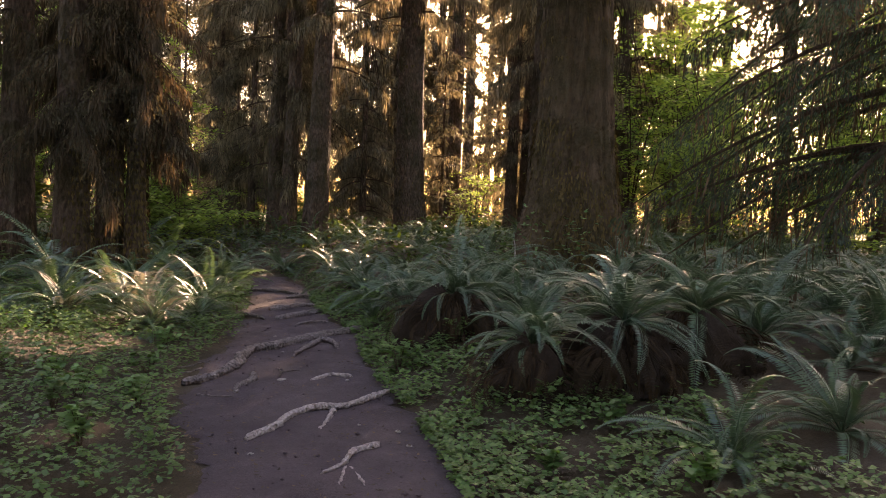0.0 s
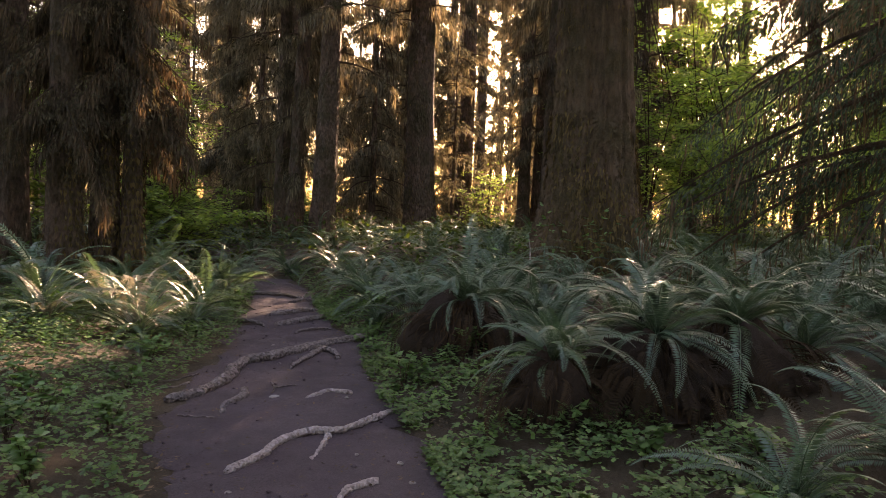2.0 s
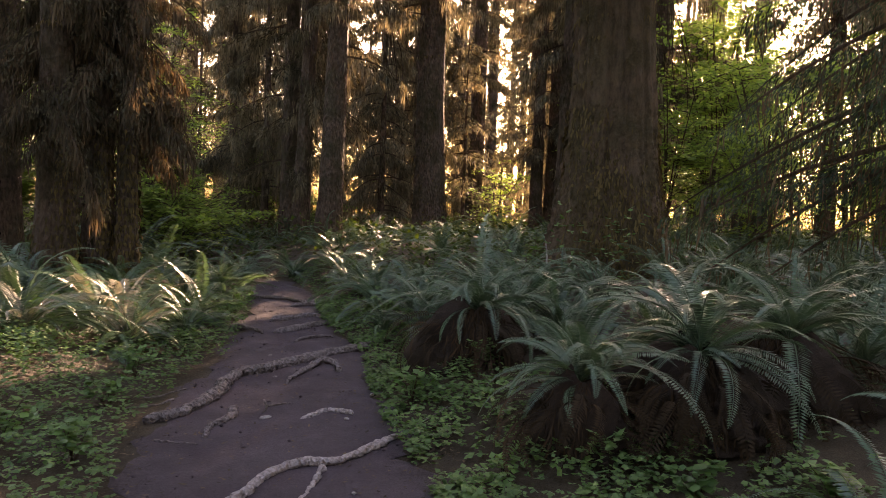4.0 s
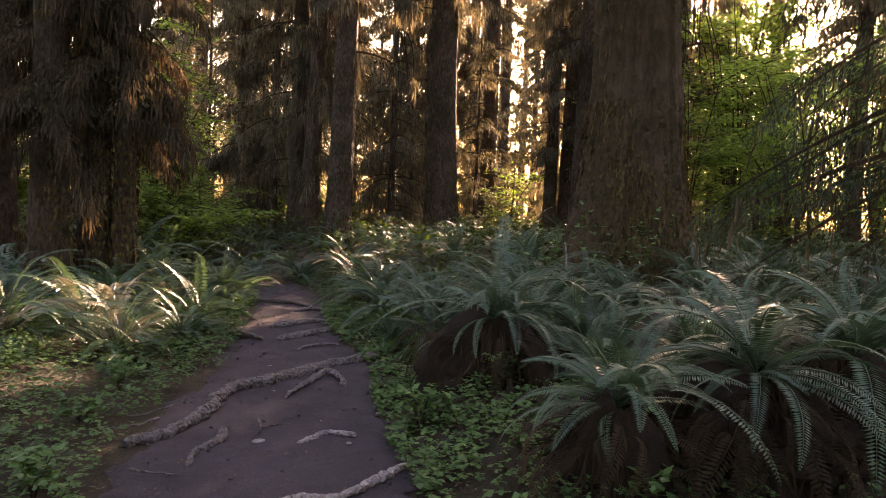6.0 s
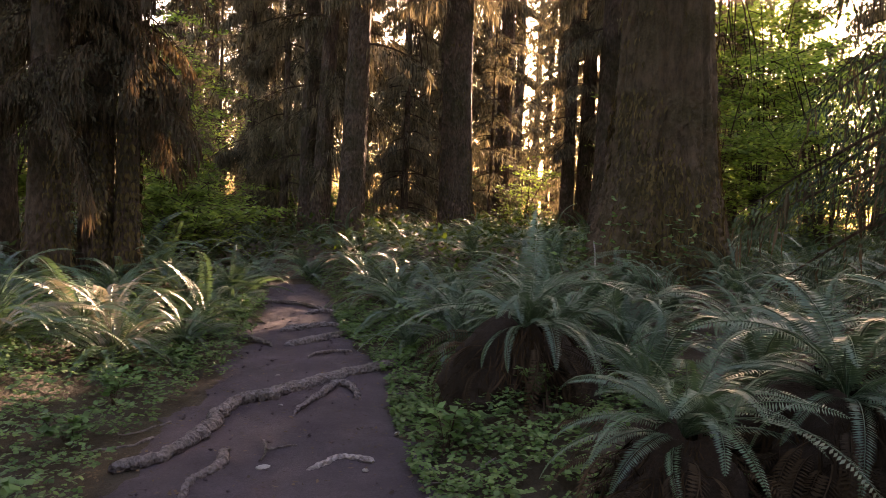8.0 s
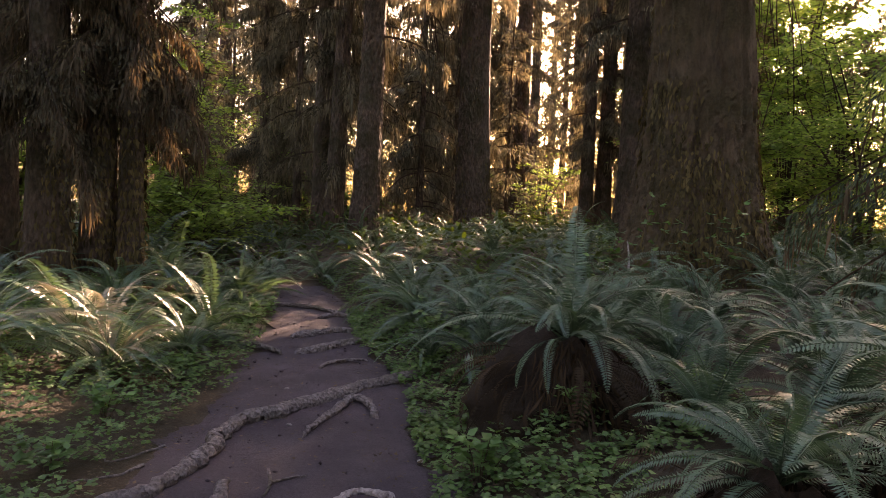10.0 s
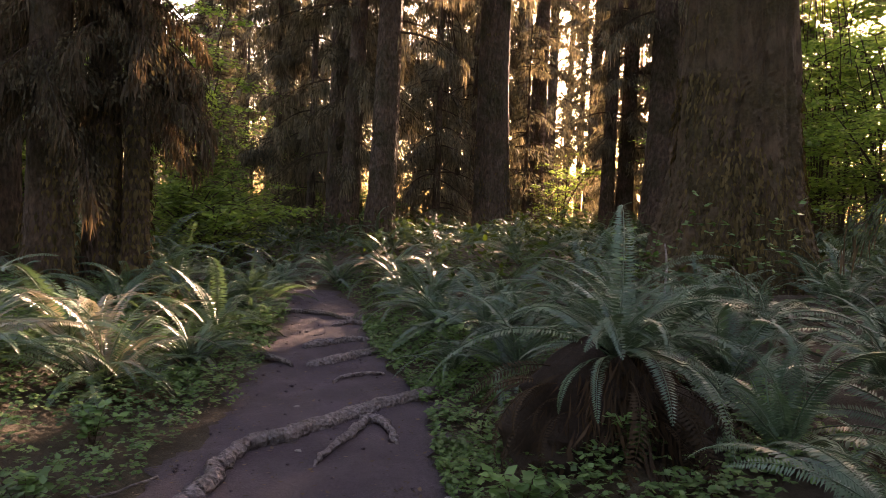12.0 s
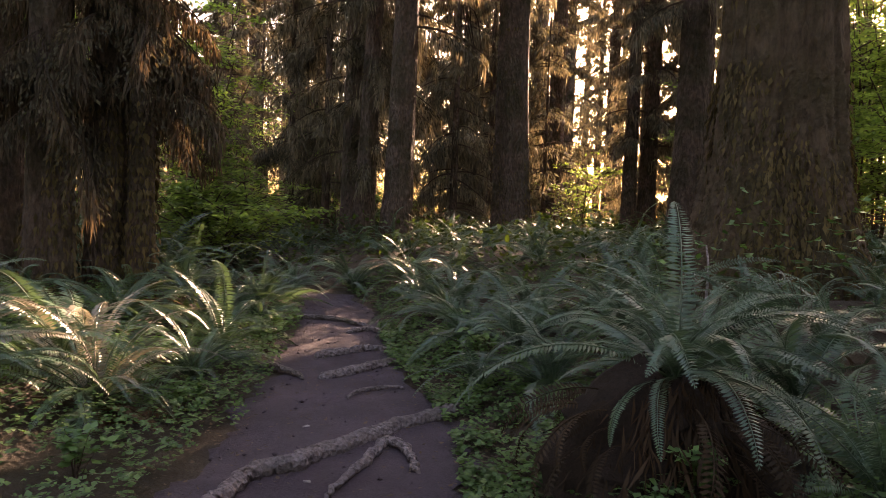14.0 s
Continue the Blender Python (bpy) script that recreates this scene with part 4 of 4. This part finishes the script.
def herb(x, y, h, seed, stems=7, leaf=0.075, label="", material=None):
    """A leafy plant: thin stems, each with pointed leaves in threes."""
    rg = np.random.default_rng(seed)
    top = new("leafy_herb")
    top.location = (x, y, float(height(x, y)))
    geo, pos, way, side, size = [], [], [], [], []
    for k in range(stems):
        a = rg.uniform(0, 6.28)
        d = rg.uniform(0.05, 0.6) * h
        hh = h * rg.uniform(0.55, 1.0)
        p = bend_line([(0, 0, -0.02), (d * 0.5 * math.cos(a), d * 0.5 * math.sin(a), hh * 0.6), (d * math.cos(a), d * math.sin(a), hh)], 7)
        geo.append(tube_geo(p, np.linspace(0.004, 0.0015, 7), 4))
        for q in (p[6], p[5], p[4], p[3]):
            for j in range(3):
                b = rg.uniform(0, 6.28)
                pos.append(q)
                way.append((math.cos(b), math.sin(b), rg.normal(0.0, 0.3)))
                side.append((-math.sin(b), math.cos(b), rg.normal(0, 0.25)))
                size.append(leaf * rg.uniform(0.6, 1.25))
    v, f = join_geo(geo)
    tagged(mesh_part("stalk", smooth(fast_mesh("stalk", v, f)), MAT_TWIG, top), kind="stuff")
    size = np.array(size)
    v, f = leaf_geo(np.array(pos), np.array(way), np.array(side), size, size * 0.75, 0.07)
    tagged(mesh_part("foliage", fast_mesh("foliage", v, f), material or MAT_HERB, top), kind="stuff")
    return tagged(top, label or "small bright leafy herb at the path's edge", "plant", "leafy herbs")


for k, (x, y, h, n) in enumerate([(-0.36, 6.95, 0.38, 9), (-0.22, 7.9, 0.30, 9), (-0.05, 7.7, 0.26, 7), (-3.45, 11.9, 0.5, 12), (-3.35, 11.5, 0.35, 8), (0.25, 7.45, 0.3, 8),
                                  (0.9, 5.5, 0.25, 7), (1.3, 5.0, 0.28, 8), (-2.9, 7.0, 0.3, 8), (-3.1, 7.9, 0.32, 8), (-2.4, 5.6, 0.3, 9), (-2.7, 4.9, 0.35, 10),
                                  (-2.2, 4.3, 0.3, 9), (-3.3, 6.0, 0.4, 10), (-0.9, 10.4, 0.35, 9), (-1.2, 11.4, 0.35, 9), (1.6, 3.9, 0.25, 8), (0.75, 4.3, 0.2, 7),
                                  (-2.9, 5.6, 0.38, 10), (-3.6, 5.2, 0.4, 10), (2.0, 4.9, 0.28, 8), (-3.2, 9.4, 0.28, 8), (1.0, 11.2, 1.25, 10), (1.9, 10.6, 1.25, 10)]):
    herb(x, y, h, 520 + k, n)


def dead_spray(x, y, z, length, seed, label):
    """Bare twigs that hang from a trunk."""
    rg = np.random.default_rng(seed)
    top = new("dead_branch")
    top.location = (x, y, z)
    for k in range(6):
        p = np.zeros((9, 3))
        t = np.linspace(0, 1, 9)
        dx = rg.uniform(0.15, 0.75)
        p[:, 0] = dx * t ** 0.6 + 0.05 * np.sin(t * 7 + k)
        p[:, 1] = rg.uniform(-0.3, 0.3) * t
        p[:, 2] = -length * rg.uniform(0.5, 1) * t ** 1.6 + 0.15 * t + 0.04 * np.sin(t * 9 + k)
        v, f = tube_geo(p, np.linspace(0.02, 0.004, 9), 5)
        mesh_part("dead_twig", smooth(fast_mesh("dead_twig", v, f)), MAT_TWIG, top)
    return tagged(top, label, "branch", "hanging dead branches")


dead_spray(3.15, 13.6, 5.9, 3.4, 1, "bare twisted dead branch hanging from the great trunk")
dead_spray(3.2, 13.9, 6.6, 2.6, 2, "bare twisted dead branch hanging from the great trunk")
dead_spray(-2.6, 23.4, 7.2, 3.2, 3, "bare dead twigs hanging between the trunks")

# needles, chips and dead leaves strewn over the soil and the edges
rg = np.random.default_rng(77)
n = 9000
y = rg.uniform(1.5, 17, n)
u = rg.beta(0.45, 0.45, n)
x = left_edge(y) - 0.25 + (right_edge(y) - left_edge(y) + 0.5) * u
keep = (rg.random(n) < 0.6) | (np.abs(u - 0.5) > 0.36)
x, y = x[keep], y[keep]
a = rg.uniform(0, 6.28, len(x))
p = np.column_stack([x, y, height(x, y) + 0.046])
sz = rg.uniform(0.012, 0.05, len(x))
v, f = leaf_geo(p, np.stack([np.cos(a), np.sin(a), rg.normal(0, 0.15, len(x))], 1), np.stack([-np.sin(a), np.cos(a), rg.normal(0, 0.2, len(x))], 1), sz, sz * rg.uniform(0.15, 0.6, len(x)), 0.08)
tagged(mesh_part("leaf_litter", fast_mesh("leaf_litter", v, f), MAT_CHIP), "scattered dry leaf scraps and bark chips on soil", "litter", kind="stuff")


# an upright broken stem among the ferns before the great spruce
zt = float(height(1.25, 11.6))
q = bend_line([(0, 0, -0.1), (0.02, 0.0, 0.5), (-0.01, 0.01, 1.22 - zt)], 10)
v, f = tube_geo(q, np.linspace(0.016, 0.009, 10), 7, 0.05, np.random.default_rng(3))
stem = mesh_part("broken_sapling", smooth(fast_mesh("broken_sapling", v, f)), MAT_ROOT)
stem.location = (1.25, 11.6, zt)
tagged(stem, "pale broken dead stem standing among ferns", "sapling")

# crumbs of earth on the path
rg = np.random.default_rng(91)
n = 380
y = rg.uniform(2.5, 15, n)
x = left_edge(y) + (right_edge(y) - left_edge(y)) * rg.random(n)
r = rg.uniform(0.006, 0.02, n) * rg.uniform(0.5, 1.3, n)
octa = np.array([(1, 0, 0), (0, 1, 0), (-1, 0, 0), (0, -1, 0), (0, 0, 0.7), (0, 0, -0.6)], float)
tri = np.array([(0, 1, 4), (1, 2, 4), (2, 3, 4), (3, 0, 4), (1, 0, 5), (2, 1, 5), (3, 2, 5), (0, 3, 5)])
v = (np.column_stack([x, y, height(x, y) + 0.04])[:, None, :] + octa[None] * r[:, None, None] * rg.uniform(0.6, 1.4, (n, 6, 1))).reshape(-1, 3)
f = (np.arange(n)[:, None, None] * 6 + tri[None]).reshape(-1, 3)
tagged(mesh_part("soil_crumbs", smooth(fast_mesh("soil_crumbs", v, f)), MAT_SOIL), "loose crumbs of dark earth on the path", "soil", kind="stuff")
